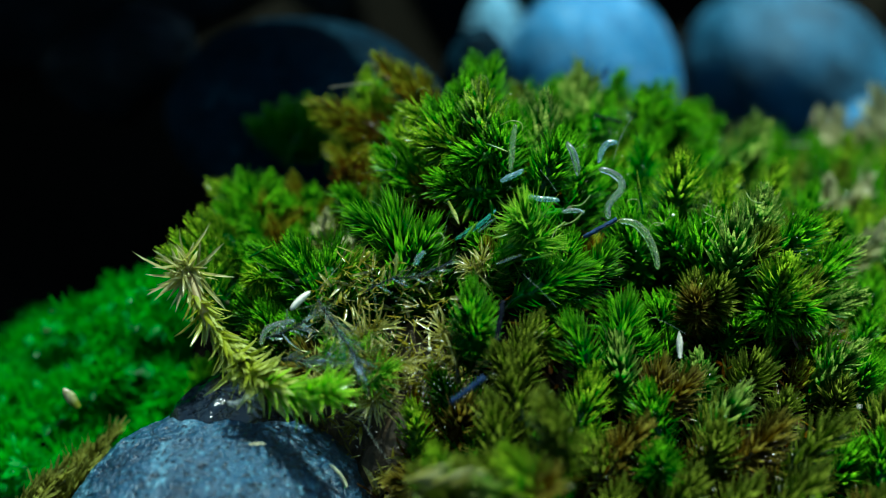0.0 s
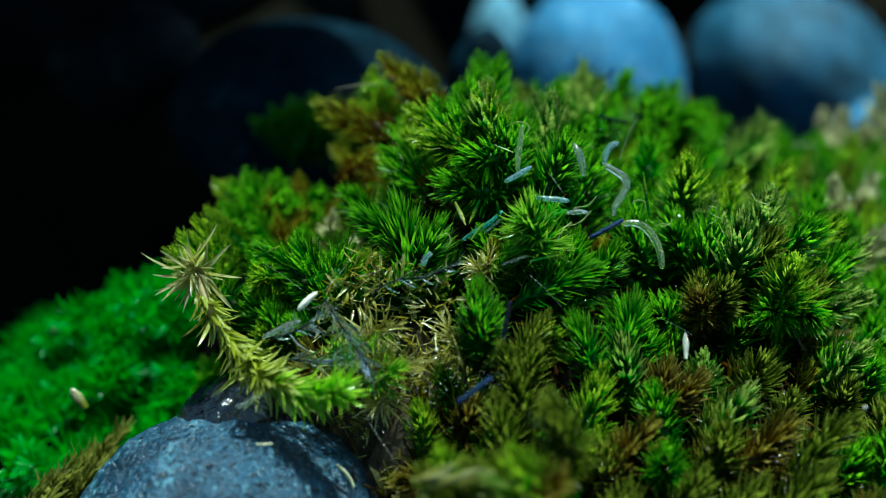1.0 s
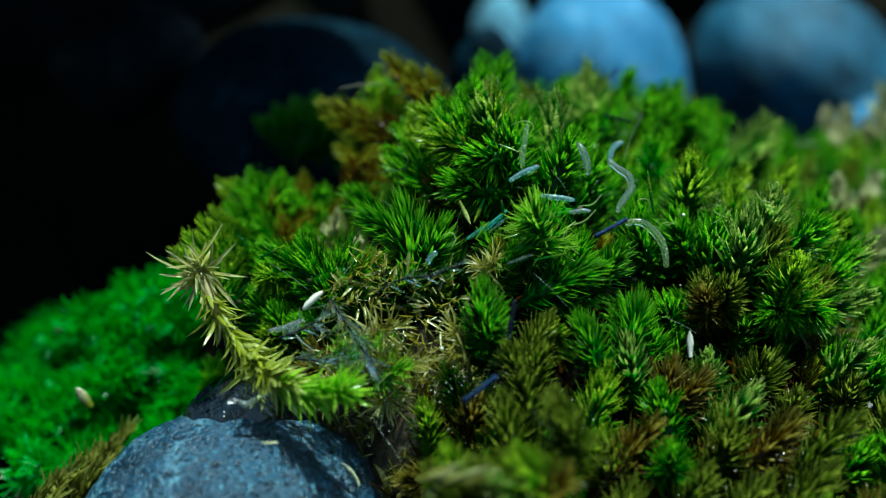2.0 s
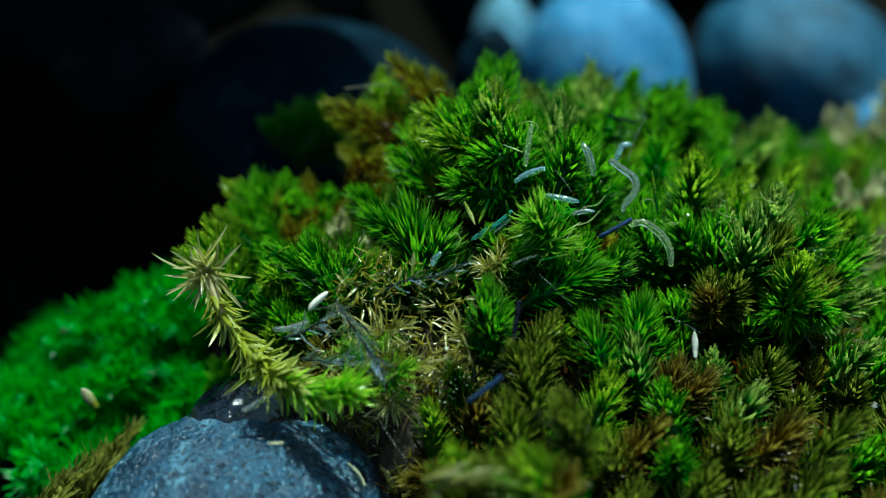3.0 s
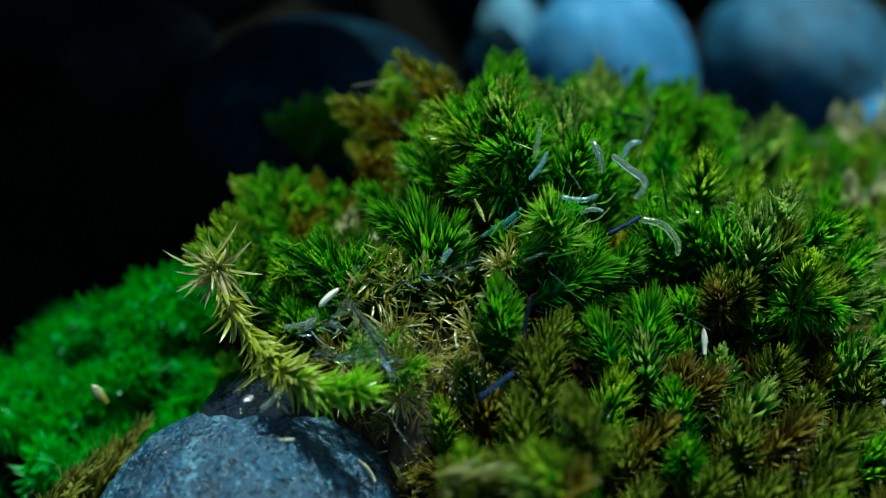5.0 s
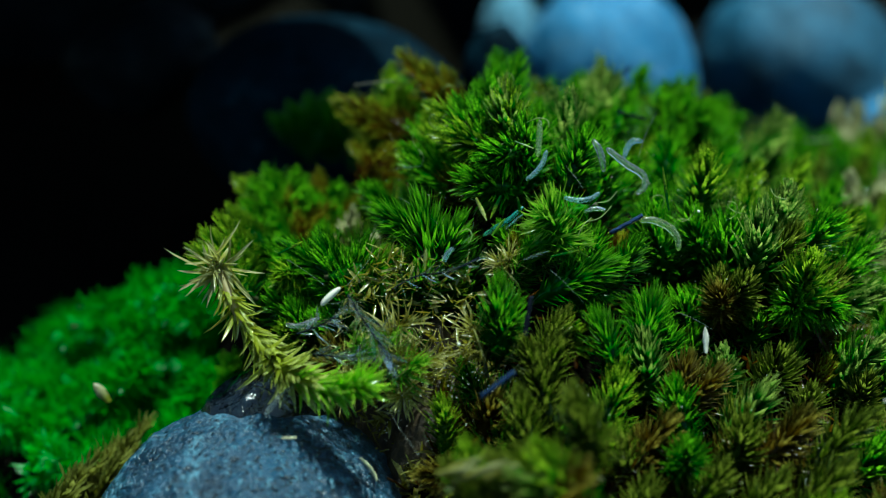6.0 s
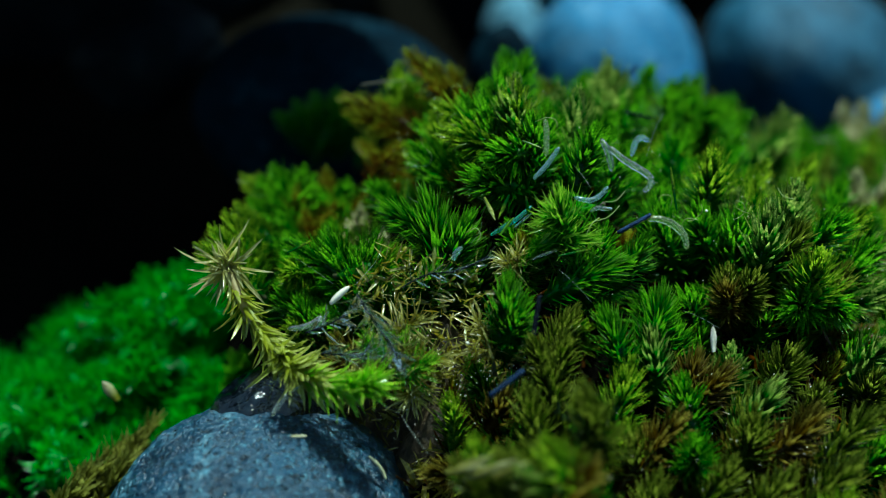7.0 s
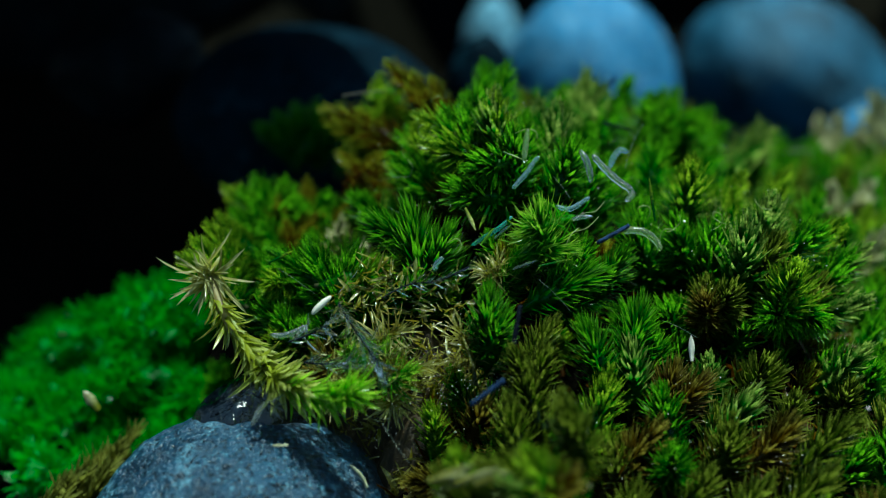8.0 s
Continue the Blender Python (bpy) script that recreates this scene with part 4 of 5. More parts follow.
larva("hanging", (0.00858, 0.00363, 0.01141), 0.4, [
    (0, [(0.42, 3.32), (0.14, 1.73), (0.00, 0.01), (-0.07, -1.38), (-0.21, -2.27)]),
    (1.5, [(0.48, 3.37), (0.34, 1.78), (0.06, 0.39), (-0.08, -0.78), (-0.01, -2.03)]),
    (3, [(0.48, 3.42), (0.33, 2.17), (0.05, 0.65), (-0.16, -0.60), (-0.23, -1.50)]),
    (4, [(0.09, 3.30), (0.02, 2.04), (-0.06, 0.79), (-0.20, -0.39), (-0.27, -1.43)]),
    (4.7, [(0.39, 3.17), (0.25, 2.06), (0.04, 0.88), (-0.17, -0.17), (-0.24, -1.07)]),
    (6, [(0.13, 3.41), (0.13, 2.08), (0.06, 1.04), (-0.02, -0.01), (-0.09, -0.70)]),
    (7, [(-0.19, 3.50), (-0.05, 2.38), (-0.05, 1.33), (-0.05, 0.29), (-0.05, -0.69)]),
    (8, [(0.04, 3.66), (-0.03, 2.74), (-0.17, 1.82), (-0.25, 0.97), (-0.32, 0.06)]),
])
larva("upright", (0.00894, 0.00156, 0.00934), 0.34, [
    (0, [(-1.65, -0.75), (-0.83, -0.34), (-0.00, 0.00), (0.82, 0.48)]),
    (1.5, [(-2.02, -0.72), (-1.05, -0.17), (0.05, 0.45), (1.22, 1.06)]),
    (3, [(-1.90, -0.82), (-1.00, -0.13), (0.17, 0.42), (1.62, 0.83)]),
    (4, [(-1.94, -0.81), (-0.83, -0.27), (0.14, 0.42), (0.55, 1.25), (0.48, 1.94)]),
    (4.7, [(-1.22, -0.67), (-0.53, 0.09), (0.09, 0.92), (0.51, 1.68), (0.79, 2.37)]),
    (6, [(-1.90, -1.00), (-1.00, -0.31), (-0.17, 0.59), (0.25, 1.49), (0.53, 2.46)]),
    (7, [(-2.01, -0.93), (-1.18, -0.10), (-0.41, 0.74), (0.28, 1.71), (1.04, 2.82)]),
    (8, [(-2.15, -0.78), (-1.17, 0.28), (-0.33, 1.26), (0.30, 2.24), (1.01, 3.08)]),
])
larva("S-bent", (0.02211, 0.00270, 0.00693), 0.48, [
    (0, [(-2.63, 2.44), (-1.38, 2.09), (-0.13, 1.18), (0.00, 0.00), (-1.04, -1.18), (-1.74, -2.43), (-1.53, -3.47)]),
    (1.5, [(-2.74, 3.30), (-1.70, 2.47), (-0.45, 1.63), (-0.17, 0.37), (-0.87, -1.02), (-1.57, -2.07), (-1.71, -2.83)]),
    (3, [(-3.22, 3.61), (-1.48, 2.34), (-0.30, 1.43), (-0.03, 0.03), (-0.80, -1.16), (-1.50, -1.85), (-1.64, -2.62)]),
    (4, [(-3.81, 3.76), (-1.86, 2.49), (-0.60, 1.51), (-0.18, 0.39), (-0.75, -0.80), (-1.52, -1.57)]),
    (4.7, [(-3.98, 3.77), (-1.68, 2.01), (-0.63, 1.24), (-0.07, 0.26), (-0.56, -0.72), (-1.33, -1.42)]),
    (6, [(-4.92, 4.57), (-2.48, 2.59), (-0.80, 1.61), (-0.24, 0.62), (-0.45, -0.36), (-1.22, -0.92)]),
    (7, [(-5.56, 4.66), (-4.16, 3.39), (-2.76, 2.47), (-1.35, 1.62), (-0.44, 0.71), (-0.65, -0.14), (-1.36, -0.70)]),
    (8, [(-5.09, 5.08), (-3.81, 3.58), (-2.61, 2.45), (-1.54, 1.59), (-0.40, 0.81), (-0.26, -0.05), (-0.97, -0.54)]),
])
larva("hooked", (0.02000, 0.00701, 0.01028), 0.42, [
    (0, [(1.77, 1.13), (0.71, 0.99), (0.00, 0.00), (-0.35, -1.34)]),
    (1.5, [(1.11, 1.17), (0.26, 0.75), (-0.31, -0.25), (-0.46, -1.38)]),
    (3, [(1.69, 0.97), (0.77, 0.77), (0.27, -0.08), (-0.09, -1.15)]),
    (4, [(1.46, 1.06), (0.61, 0.78), (0.11, -0.07), (-0.32, -1.28)]),
    (4.7, [(1.65, 0.93), (0.58, 0.65), (0.01, -0.20), (-0.49, -1.41)]),
    (6, [(1.76, 0.88), (0.70, 0.89), (-0.02, 0.03), (-0.38, -1.11)]),
    (7, [(1.63, 0.84), (0.78, 1.34), (0.06, 0.70), (-0.44, -0.94)]),
    (8, [(1.67, 0.85), (0.81, 1.21), (0.01, 0.34), (-0.64, -1.17)]),
])
larva("crescent-shaped", (0.02555, -0.00099, 0.00136), 0.5, [
    (0, [(-3.72, 2.69), (-2.20, 2.48), (-0.96, 1.52), (0.00, -0.00), (0.55, -1.52), (0.83, -3.04)]),
    (1.5, [(-4.25, 2.36), (-2.86, 2.56), (-1.48, 1.94), (-0.23, 0.48), (0.39, -1.05), (0.59, -2.92)]),
    (3, [(-4.39, 2.22), (-3.00, 2.56), (-1.62, 1.86), (-0.24, 0.54), (0.52, -1.06), (0.58, -2.80)]),
    (4, [(-4.06, 2.22), (-2.68, 1.94), (-1.29, 1.38), (-0.04, 0.27), (0.58, -0.99), (0.44, -2.38)]),
    (4.7, [(-4.09, 2.51), (-2.70, 2.30), (-1.31, 1.67), (-0.28, 0.55), (0.42, -0.63), (0.34, -1.96)]),
    (6, [(-4.33, 2.30), (-2.94, 2.30), (-1.76, 1.88), (-0.64, 1.18), (0.12, 0.06), (0.26, -1.20)]),
    (7, [(-4.39, 2.37), (-3.07, 2.37), (-1.81, 1.95), (-0.63, 1.11), (0.07, 0.13), (0.28, -1.13)]),
    (8, [(-4.78, 2.14), (-3.51, 2.28), (-2.31, 2.06), (-1.32, 1.43), (-0.61, 0.65), (-0.33, -0.06)]),
])
larva("thin lying", (0.01297, -0.00062, 0.00698), 0.34, [
    (0, [(-2.52, 0.34), (-1.16, 0.07), (-0.00, -0.00), (1.09, -0.14)]),
    (1.5, [(-2.20, 0.37), (-0.83, 0.23), (0.53, 0.09), (1.63, -0.05)]),
    (3, [(-2.35, 0.53), (-0.98, 0.32), (0.38, 0.04), (1.62, -0.24)]),
    (4, [(-1.71, 0.26), (-0.13, -0.23), (1.38, -0.16), (2.61, 0.45)]),
    (4.7, [(-1.75, 0.13), (-0.04, -0.29), (1.47, -0.29), (2.71, 0.19)]),
    (6, [(-1.32, -0.21), (0.19, -0.56), (1.77, -0.35), (2.80, 0.33)]),
    (7, [(-1.07, -0.28), (0.58, -0.63), (1.82, -0.15), (2.86, 0.96)]),
    (8, [(-0.88, -0.00), (0.52, -0.42), (1.91, 0.20), (3.10, 1.04)]),
])
larva("short half-hidden", (0.01648, -0.00027, 0.00534), 0.3, [
    (0, [(-1.86, -0.20), (-0.83, 0.00), (-0.00, 0.00), (0.75, -0.27)]),
    (3, [(-2.56, -0.44), (-1.66, -0.17), (-0.76, -0.04), (0.06, -0.11)]),
    (4.5, [(-2.72, -0.68), (-1.69, -0.13), (-0.79, -0.13), (0.04, -0.41)]),
    (6, [(-2.32, -0.64), (-1.42, -0.23), (-0.59, -0.23), (0.10, -0.37)]),
    (7, [(-2.62, -0.64), (-1.71, -0.16), (-0.74, -0.30), (-0.05, -0.30)]),
    (8, [(-2.40, -0.38), (-1.48, -0.03), (-0.71, 0.04), (0.06, 0.04)]),
])
larva("bent", (-0.01926, -0.01107, -0.00447), 0.36, [
    (0, [(-1.85, -2.31), (-1.32, -0.66), (0.00, -0.01), (1.99, 0.45)]),
    (0.8, [(-2.41, -1.63), (-1.15, -0.83), (0.37, -0.04), (1.89, 0.49)]),
    (1.6, [(-2.41, -1.02), (-0.89, -0.56), (0.44, -0.03), (1.77, 0.43)]),
    (3.5, [(-2.55, -0.48), (-1.22, -0.49), (0.11, -0.22), (1.45, 0.31)]),
    (4.6, [(-2.72, -0.62), (-1.25, -0.56), (0.09, -0.23), (1.29, 0.30)]),
    (6, [(-2.40, -0.53), (-1.26, -0.73), (0.08, -0.33), (1.29, 0.20)]),
    (7, [(-3.22, -1.15), (-1.87, -1.01), (-0.66, -0.61), (0.55, 0.19)]),
    (8, [(-3.21, -0.74), (-1.86, -0.81), (-0.38, -0.41), (0.84, 0.27)]),
])
larva("small", (-0.02277, -0.01784, -0.01067), 0.36, [
    (0, [(-1.68, -0.12), (-0.84, -0.38), (0.00, 0.00), (0.77, 0.65)]),
    (0.8, [(-1.47, -0.76), (-0.63, -0.50), (0.14, 0.01), (0.79, 0.66)]),
    (1.6, [(-1.76, 0.07), (-0.98, -0.45), (-0.07, -0.06), (0.71, 0.59)]),
    (3.5, [(-2.07, -1.37), (-1.16, -0.86), (-0.37, -0.34), (0.41, 0.31)]),
    (4.6, [(-1.47, -1.28), (-0.68, -0.76), (0.10, -0.24), (0.89, 0.41)]),
    (5.8, [(-0.86, -2.42), (-0.46, -1.51), (0.19, -0.72), (0.85, 0.06)]),
    (7, [(-1.21, -2.45), (-0.68, -1.60), (-0.15, -0.81), (0.38, -0.15)]),
    (8, [(-1.46, -2.49), (-0.94, -1.56), (-0.41, -0.64), (0.25, 0.15)]),
])


# ---- litter and small things ----


def loose(name, label, category, verts, faces, stuff, group=""):
    """A small thing of one mesh, its origin in its middle."""
    mid = sum((Vector(v) for v in verts), Vector()) / len(verts)
    ob = new(name, mesh_of(name, [Vector(v) - mid for v in verts], faces, [stuff]))
    ob.location = mid
    return tagged(ob, label, category, group)


def strand(name, label, category, points, thick, stuff, taper=0.5, sides=6, steps=5, group=""):
    line = smooth_line(points, steps)
    n = len(line) - 1
    v, f = tube(line, [thick / 2 * (1 - taper * abs(2 * i / n - 1) ** 3) for i in range(n + 1)], sides)
    return loose(name, label, category, v, f, stuff, group)


def blade_thing(label, foot, tip, wide, stuff, bow=0.12, face=(0.1, -0.8, 0.6)):
    """One loose leaf blade from foot to tip, with a keel, some thickness and a slight bow."""
    foot, tip = Vector(foot), Vector(tip)
    x = tip - foot
    size = x.length
    x.normalize()
    z = (Vector(face) - x * x.dot(Vector(face))).normalized()
    m = Matrix.Translation(foot) @ Matrix((x, z.cross(x), z)).transposed().to_4x4() @ Matrix.Scale(size, 4)
    verts, uvs, faces = [], [], []
    for i in range(9):
        t = i / 8
        w = wide / size / 2 * (0.55 + 0.9 * t if t < 0.5 else 1.0 - ((t - 0.5) / 0.5) ** 2 * 0.93)
        for s, up in ((-1, 0.5), (0, 0.0), (1, 0.5), (0, -0.12)):
            verts.append(m @ Vector((t, s * w, bow * t * t + up * w)))
            uvs.append((0.9, t))
    for i in range(8):
        for k in range(4):
            a, b = i * 4 + k, i * 4 + (k + 1) % 4
            faces.append((a, b, b + 4, a + 4))
    mid = (foot + tip) / 2
    ob = new("moss_leaf", mesh_of("moss_leaf", [v - mid for v in verts], faces, [stuff], uvs))
    ob.location = mid
    return tagged(ob, label, "leaf", "loose moss leaves")


def knobbly(points, thick, seed, steps=6, sides=8):
    """Verts and faces of a rough, uneven rod."""
    r = random.Random(seed)
    line = smooth_line(points, steps)
    v, f = tube(line, [thick / 2 * r.uniform(0.8, 1.12) for _ in line], sides)
    return [p + Vector((r.gauss(0, 1), r.gauss(0, 1), r.gauss(0, 1))) * thick * 0.09 for p in v], f


def litter(label, area, count, stuff, size, seed, sink=0.0, level=None):
    """Dead leaves and crumbs lying all over a patch of the hump."""
    r = random.Random(seed)
    verts, faces, uvs = [], [], []
    for _ in range(count):
        x, y = r.uniform(area[0], area[2]), r.uniform(area[1], area[3])
        z = (level or ground_level)(x, y) + r.uniform(0.0, 0.004) - sink
        v, u, f = blade(r.uniform(0.10, 0.24), r.uniform(-0.35, 0.35), 0.5, r.random())
        m = pose(x, y, z, r.uniform(-50, 50), r.uniform(-60, 30), r.uniform(0, 360)) @ Matrix.Scale(size * r.uniform(0.5, 1.3), 4)
        base = len(verts)
        verts.extend(m @ Vector(p) for p in v)
        uvs.extend(u)
        faces.extend(tuple(base + i for i in face) for face in f)
    ob = new("leaf_litter", mesh_of("leaf_litter", verts, faces, [stuff], uvs))
    tagged(ob, label, "litter", "", "stuff")


litter("dead straw-coloured moss leaves lying in a heap", (-0.023, -0.020, 0.006, 0.002), 1100, LEAVES["dead"], 0.0031, 1)
litter("brown rotting moss leaves on the soil", (-0.020, -0.045, 0.070, 0.020), 1800, LEAVES["brown"], 0.0036, 2)
litter("matted tan crumbs of dead leaves on the moss", (-0.016, -0.013, 0.004, -0.001), 700, LEAVES["dead"], 0.0022, 3, 0.0035, moss_top)


def humus(label, area, drop):
    """A crumbly mound of rotted leaves under the litter."""
    x0, y0, x1, y1 = area
    n = 70
    verts = []
    for j in range(n + 1):
        for i in range(n + 1):
            x, y = x0 + (x1 - x0) * i / n, y0 + (y1 - y0) * j / n
            edge = max(abs(2 * i / n - 1), abs(2 * j / n - 1)) ** 6
            crumb = 0.0016 * noise.noise(Vector((x, y, 2)) * 420) + 0.0007 * noise.noise(Vector((x, y, 4)) * 1500)
            verts.append((x, y, moss_top(x, y) - drop + crumb - 0.012 * edge))
    faces = [(j * (n + 1) + i, j * (n + 1) + i + 1, (j + 1) * (n + 1) + i + 1, (j + 1) * (n + 1) + i) for j in range(n) for i in range(n)]
    tagged(new("humus", mesh_of("humus", verts, faces, [CRUMB])), label, "humus", "", "stuff")


humus("crumbly brown humus under dead moss leaves", (-0.021, -0.0165, 0.003, 0.000), 0.0068)


def glassy_shoot(label, points, count, size, seed):
    """A dead, wet, see-through shoot: thin stem and limp clear leaves."""
    line = smooth_line(points, 4)
    home = sum(line, Vector()) / len(line)
    line = [p - home for p in line]
    ob = tagged(new("dead_shoot"), label, "moss", "dead glassy shoots")
    ob.location = home
    v, f = tube(line, [0.00010] * len(line), 6)
    part("stem", mesh_of("stem", v, f, [TWIG_DARK]), ob)
    r = random.Random(seed)
    shapes = []
    for k in range(5):
        v, u, f = blade(0.10 + 0.025 * k, 0.24 * (k - 2), 0.6, 0.5)
        shapes.append(mesh_of("leaf", v, f, [HUSK_LEAF if k % 2 else HUSK], u))
    for m, _ in leaf_plan(r, line, count, size * 1.15, 52, 26, 0.0, 1.0, 1.3):
        limp = Matrix.Rotation(r.gauss(0, 0.35), 4, "Y") @ Matrix.Rotation(r.gauss(0, 0.5), 4, "Z")
        part("leaf", shapes[r.randrange(5)], ob, m @ limp)


def specks(label, count, size, stuff, seed, area=(-0.015, -0.035, 0.065, 0.045)):
    """Grit and tiny drops caught on the leaf tips, pale so that they also paint glints."""
    r = random.Random(seed)
    bm = bmesh.new()
    for _ in range(count):
        x, y = r.uniform(area[0], area[2]), r.uniform(area[1], area[3])
        z = moss_top(x, y) - r.uniform(0.0, 0.003)
        s = size * r.uniform(0.5, 1.4)
        bmesh.ops.create_icosphere(bm, subdivisions=1, radius=s, matrix=pose(x, y, z, r.uniform(0, 90), 0, r.uniform(0, 90)) @ Matrix.Diagonal((1, r.uniform(0.6, 1), r.uniform(0.5, 1), 1)))
    me = bpy.data.meshes.new("grit")
    bm.to_mesh(me)
    bm.free()
    me.materials.append(stuff)
    tagged(new("grit", me), label, "grit", "", "stuff")


def curls(count, seed):
    """Fine curling fibres caught on the leaves."""
    r = random.Random(seed)
    for _ in range(count):
        x, y = r.uniform(-0.010, 0.034), r.uniform(-0.010, 0.024)
        at, way, points = Vector((x, y, moss_top(x, y) + 0.0004)), r.uniform(0, 6.28), []
        for _ in range(r.randrange(4, 7)):
            points.append(tuple(at))
            way += r.uniform(0.2, 1.1)
            at = at + Vector((math.cos(way) * 0.0008, r.uniform(-0.0004, 0.0004), math.sin(way) * 0.0008))
        strand("root_hair", "thin curling green fibre on the moss", "fibre", points, 0.00010, FIBRE, 0.4, 5, 5, "curling fibres")


curls(30, 37)
specks("fine pale grit, drops and painted glints on the moss tips", 650, 0.00006, SEED, 21)
specks("pale grit and painted glints in the dead moss", 320, 0.00007, SEED, 22, (-0.022, -0.018, 0.006, -0.002))


def bead(label, at, radius):
    bm = bmesh.new()
    bmesh.ops.create_icosphere(bm, subdivisions=2, radius=radius)
    for p in bm.verts:
        p.co *= 1 + 0.2 * noise.noise(p.co * 3000)
    me = bpy.data.meshes.new("droplet")
    bm.to_mesh(me)
    bm.free()
    me.materials.append(SEED)
    ob = tagged(new("droplet", me), label, "droplet")
    ob.location = at


strand("seed", "plump cream-white grass seed lying on dead moss", "seed", [(-0.01741, -0.01211, -0.00199), (-0.01676, -0.01181, -0.00134), (-0.01598, -0.01150, -0.00069), (-0.01513, -0.01120, -0.00005)], 0.00075, SEED, 0.85, 10)
v, f = knobbly([(0.00098, -0.02638, -0.00554), (0.00270, -0.02627, -0.00414), (0.00454, -0.02610, -0.00259)], 0.00055, 1)
loose("twig", "rough blue-black twig fragment in the moss", "twig", v, f, TWIG)
v, f = knobbly([(0.00618, -0.01577, -0.00413), (0.00657, -0.01482, -0.00210), (0.00696, -0.01379, 0.00010)], 0.0006, 2)
loose("twig", "short black twig standing in the moss", "twig", v, f, TWIG_DARK)
v, f = knobbly([(0.02200, 0.03323, 0.00613), (0.02381, 0.03306, 0.00575), (0.02612, 0.03278, 0.00514)], 0.00042, 3)
loose("twig", "black twig fragment across moss tips", "twig", v, f, TWIG_DARK)
v, f = knobbly([(0.02494, 0.05180, 0.00570), (0.02566, 0.05218, 0.00652), (0.02648, 0.05257, 0.00733)], 0.0004, 4)
loose("twig", "black splinter sticking up from a moss tuft", "twig", v, f, TWIG_DARK)
strand("grass_fibre", "pale dry grass fibre on the moss", "fibre", [(-0.01725, 0.03959, 0.00831), (-0.01428, 0.03978, 0.00869), (-0.01047, 0.03994, 0.00898)], 0.00022, STRAW_DIM)
strand("grass_fibre", "pale straw chip on the speckled stone", "fibre", [(-0.01272, -0.02128, -0.01694), (-0.01181, -0.02164, -0.01770), (-0.01115, -0.02164, -0.01896), (-0.01083, -0.02196, -0.01966)], 0.00045, STRAW)
strand("grass_fibre", "tiny pale fibre on the speckled stone", "fibre", [(-0.02105, -0.02474, -0.01187), (-0.02012, -0.02473, -0.01187), (-0.01932, -0.02471, -0.01182)], 0.0003, STRAW)
blade_thing("single white upright moss leaf", (0.02791, -0.01215, -0.00839), (0.02772, -0.01080, -0.00551), 0.0008, SEED)
blade_thing("pale leaf blade in a low blurred tuft", (-0.00354, -0.03899, -0.00651), (0.00056, -0.03990, -0.00494), 0.0008, LEAVES["star"])
blade_thing("pale leaf blade in a low blurred tuft", (-0.00190, -0.03931, -0.00720), (0.00370, -0.03961, -0.00436), 0.0009, LEAVES["star"])
blade_thing("pale leaf blade in a low blurred tuft", (-0.00244, -0.03876, -0.00601), (0.00111, -0.03953, -0.00416), 0.0007, LEAVES["star"])
blade_thing("pale leaf blade in a low blurred tuft", (0.00111, -0.03916, -0.00691), (0.00461, -0.03975, -0.00466), 0.0009, LEAVES["star"])
strand("twig", "thin dry twig beyond the moss", "twig", [(0.06519, 0.09439, -0.02163), (0.06973, 0.09465, -0.02112), (0.07484, 0.09471, -0.02104)], 0.0004, STRAW_DIM)
blade_thing("pale upright dead leaf beside the larvae", (0.00077, -0.00075, 0.00683), (0.00206, -0.00195, 0.00423), 0.00056, LEAVES["hero"])
blade_thing("pale leaf blade leaning over the moss", (0.00384, -0.00062, 0.00707), (0.00247, -0.00189, 0.00436), 0.0005, LEAVES["yellow"])
blade_thing("slender pale green leaf standing in the moss", (0.02443, -0.00045, 0.00488), (0.02348, 0.00187, 0.00986), 0.00043, LEAVES["yellow"])
v, f = knobbly([(0.01726, -0.00120, 0.00223), (0.01933, -0.00080, 0.00326), (0.02125, -0.00040, 0.00428)], 0.00055, 7)
loose("twig", "dark wet twig under the crescent larva", "twig", v, f, TWIG)
blade_thing("straw-coloured blade under the crescent larva", (0.01713, -0.00072, 0.00201), (0.02183, 0.00017, 0.00387), 0.00043, LEAVES["hero"])
blade_thing("pale needle-like blade on dark moss", (0.00560, 0.00548, 0.01184), (0.00810, 0.00504, 0.01089), 0.00025, LEAVES["yellow"])
blade_thing("bright blade lying across the small cushion", (-0.02377, -0.00099, -0.00056), (-0.02057, -0.00033, 0.00082), 0.00037, LEAVES["yellow"])
blade_thing("long pale blade across the moss", (0.00951, -0.00738, 0.00199), (0.01348, -0.00703, 0.00270), 0.00031, LEAVES["yellow"])
blade_thing("pale dead leaf standing upright in the litter", (-0.00530, -0.01034, 0.00170), (-0.00516, -0.00924, 0.00405), 0.0005, LEAVES["hero"])
strand("pupa", "teal translucent pupa among moss leaves", "pupa", [(0.00166, -0.00198, 0.00230), (0.00316, -0.00193, 0.00333), (0.00499, -0.00180, 0.00453), (0.00656, -0.00119, 0.00583)], 0.00062, TEAL, 0.6, 12)
strand("larva", "short clear larva poking out of dead moss", "larva", [(-0.00303, -0.00944, 0.00241), (-0.00264, -0.00906, 0.00324), (-0.00192, -0.00878, 0.00383)], 0.0007, JELLY_BLUE, 0.5, 12)
blade_thing("clear wet dead leaf lying on moss leaves", (0.00637, -0.00801, 0.00186), (0.00941, -0.00755, 0.00280), 0.0005, HUSK_LEAF)
strand("larva", "dark clear larva hanging in the moss", "larva", [(0.01548, 0.00606, 0.01183), (0.01619, 0.00506, 0.01087), (0.01661, 0.00448, 0.00960), (0.01687, 0.00435, 0.00815)], 0.0009, JELLY, 0.6, 12)
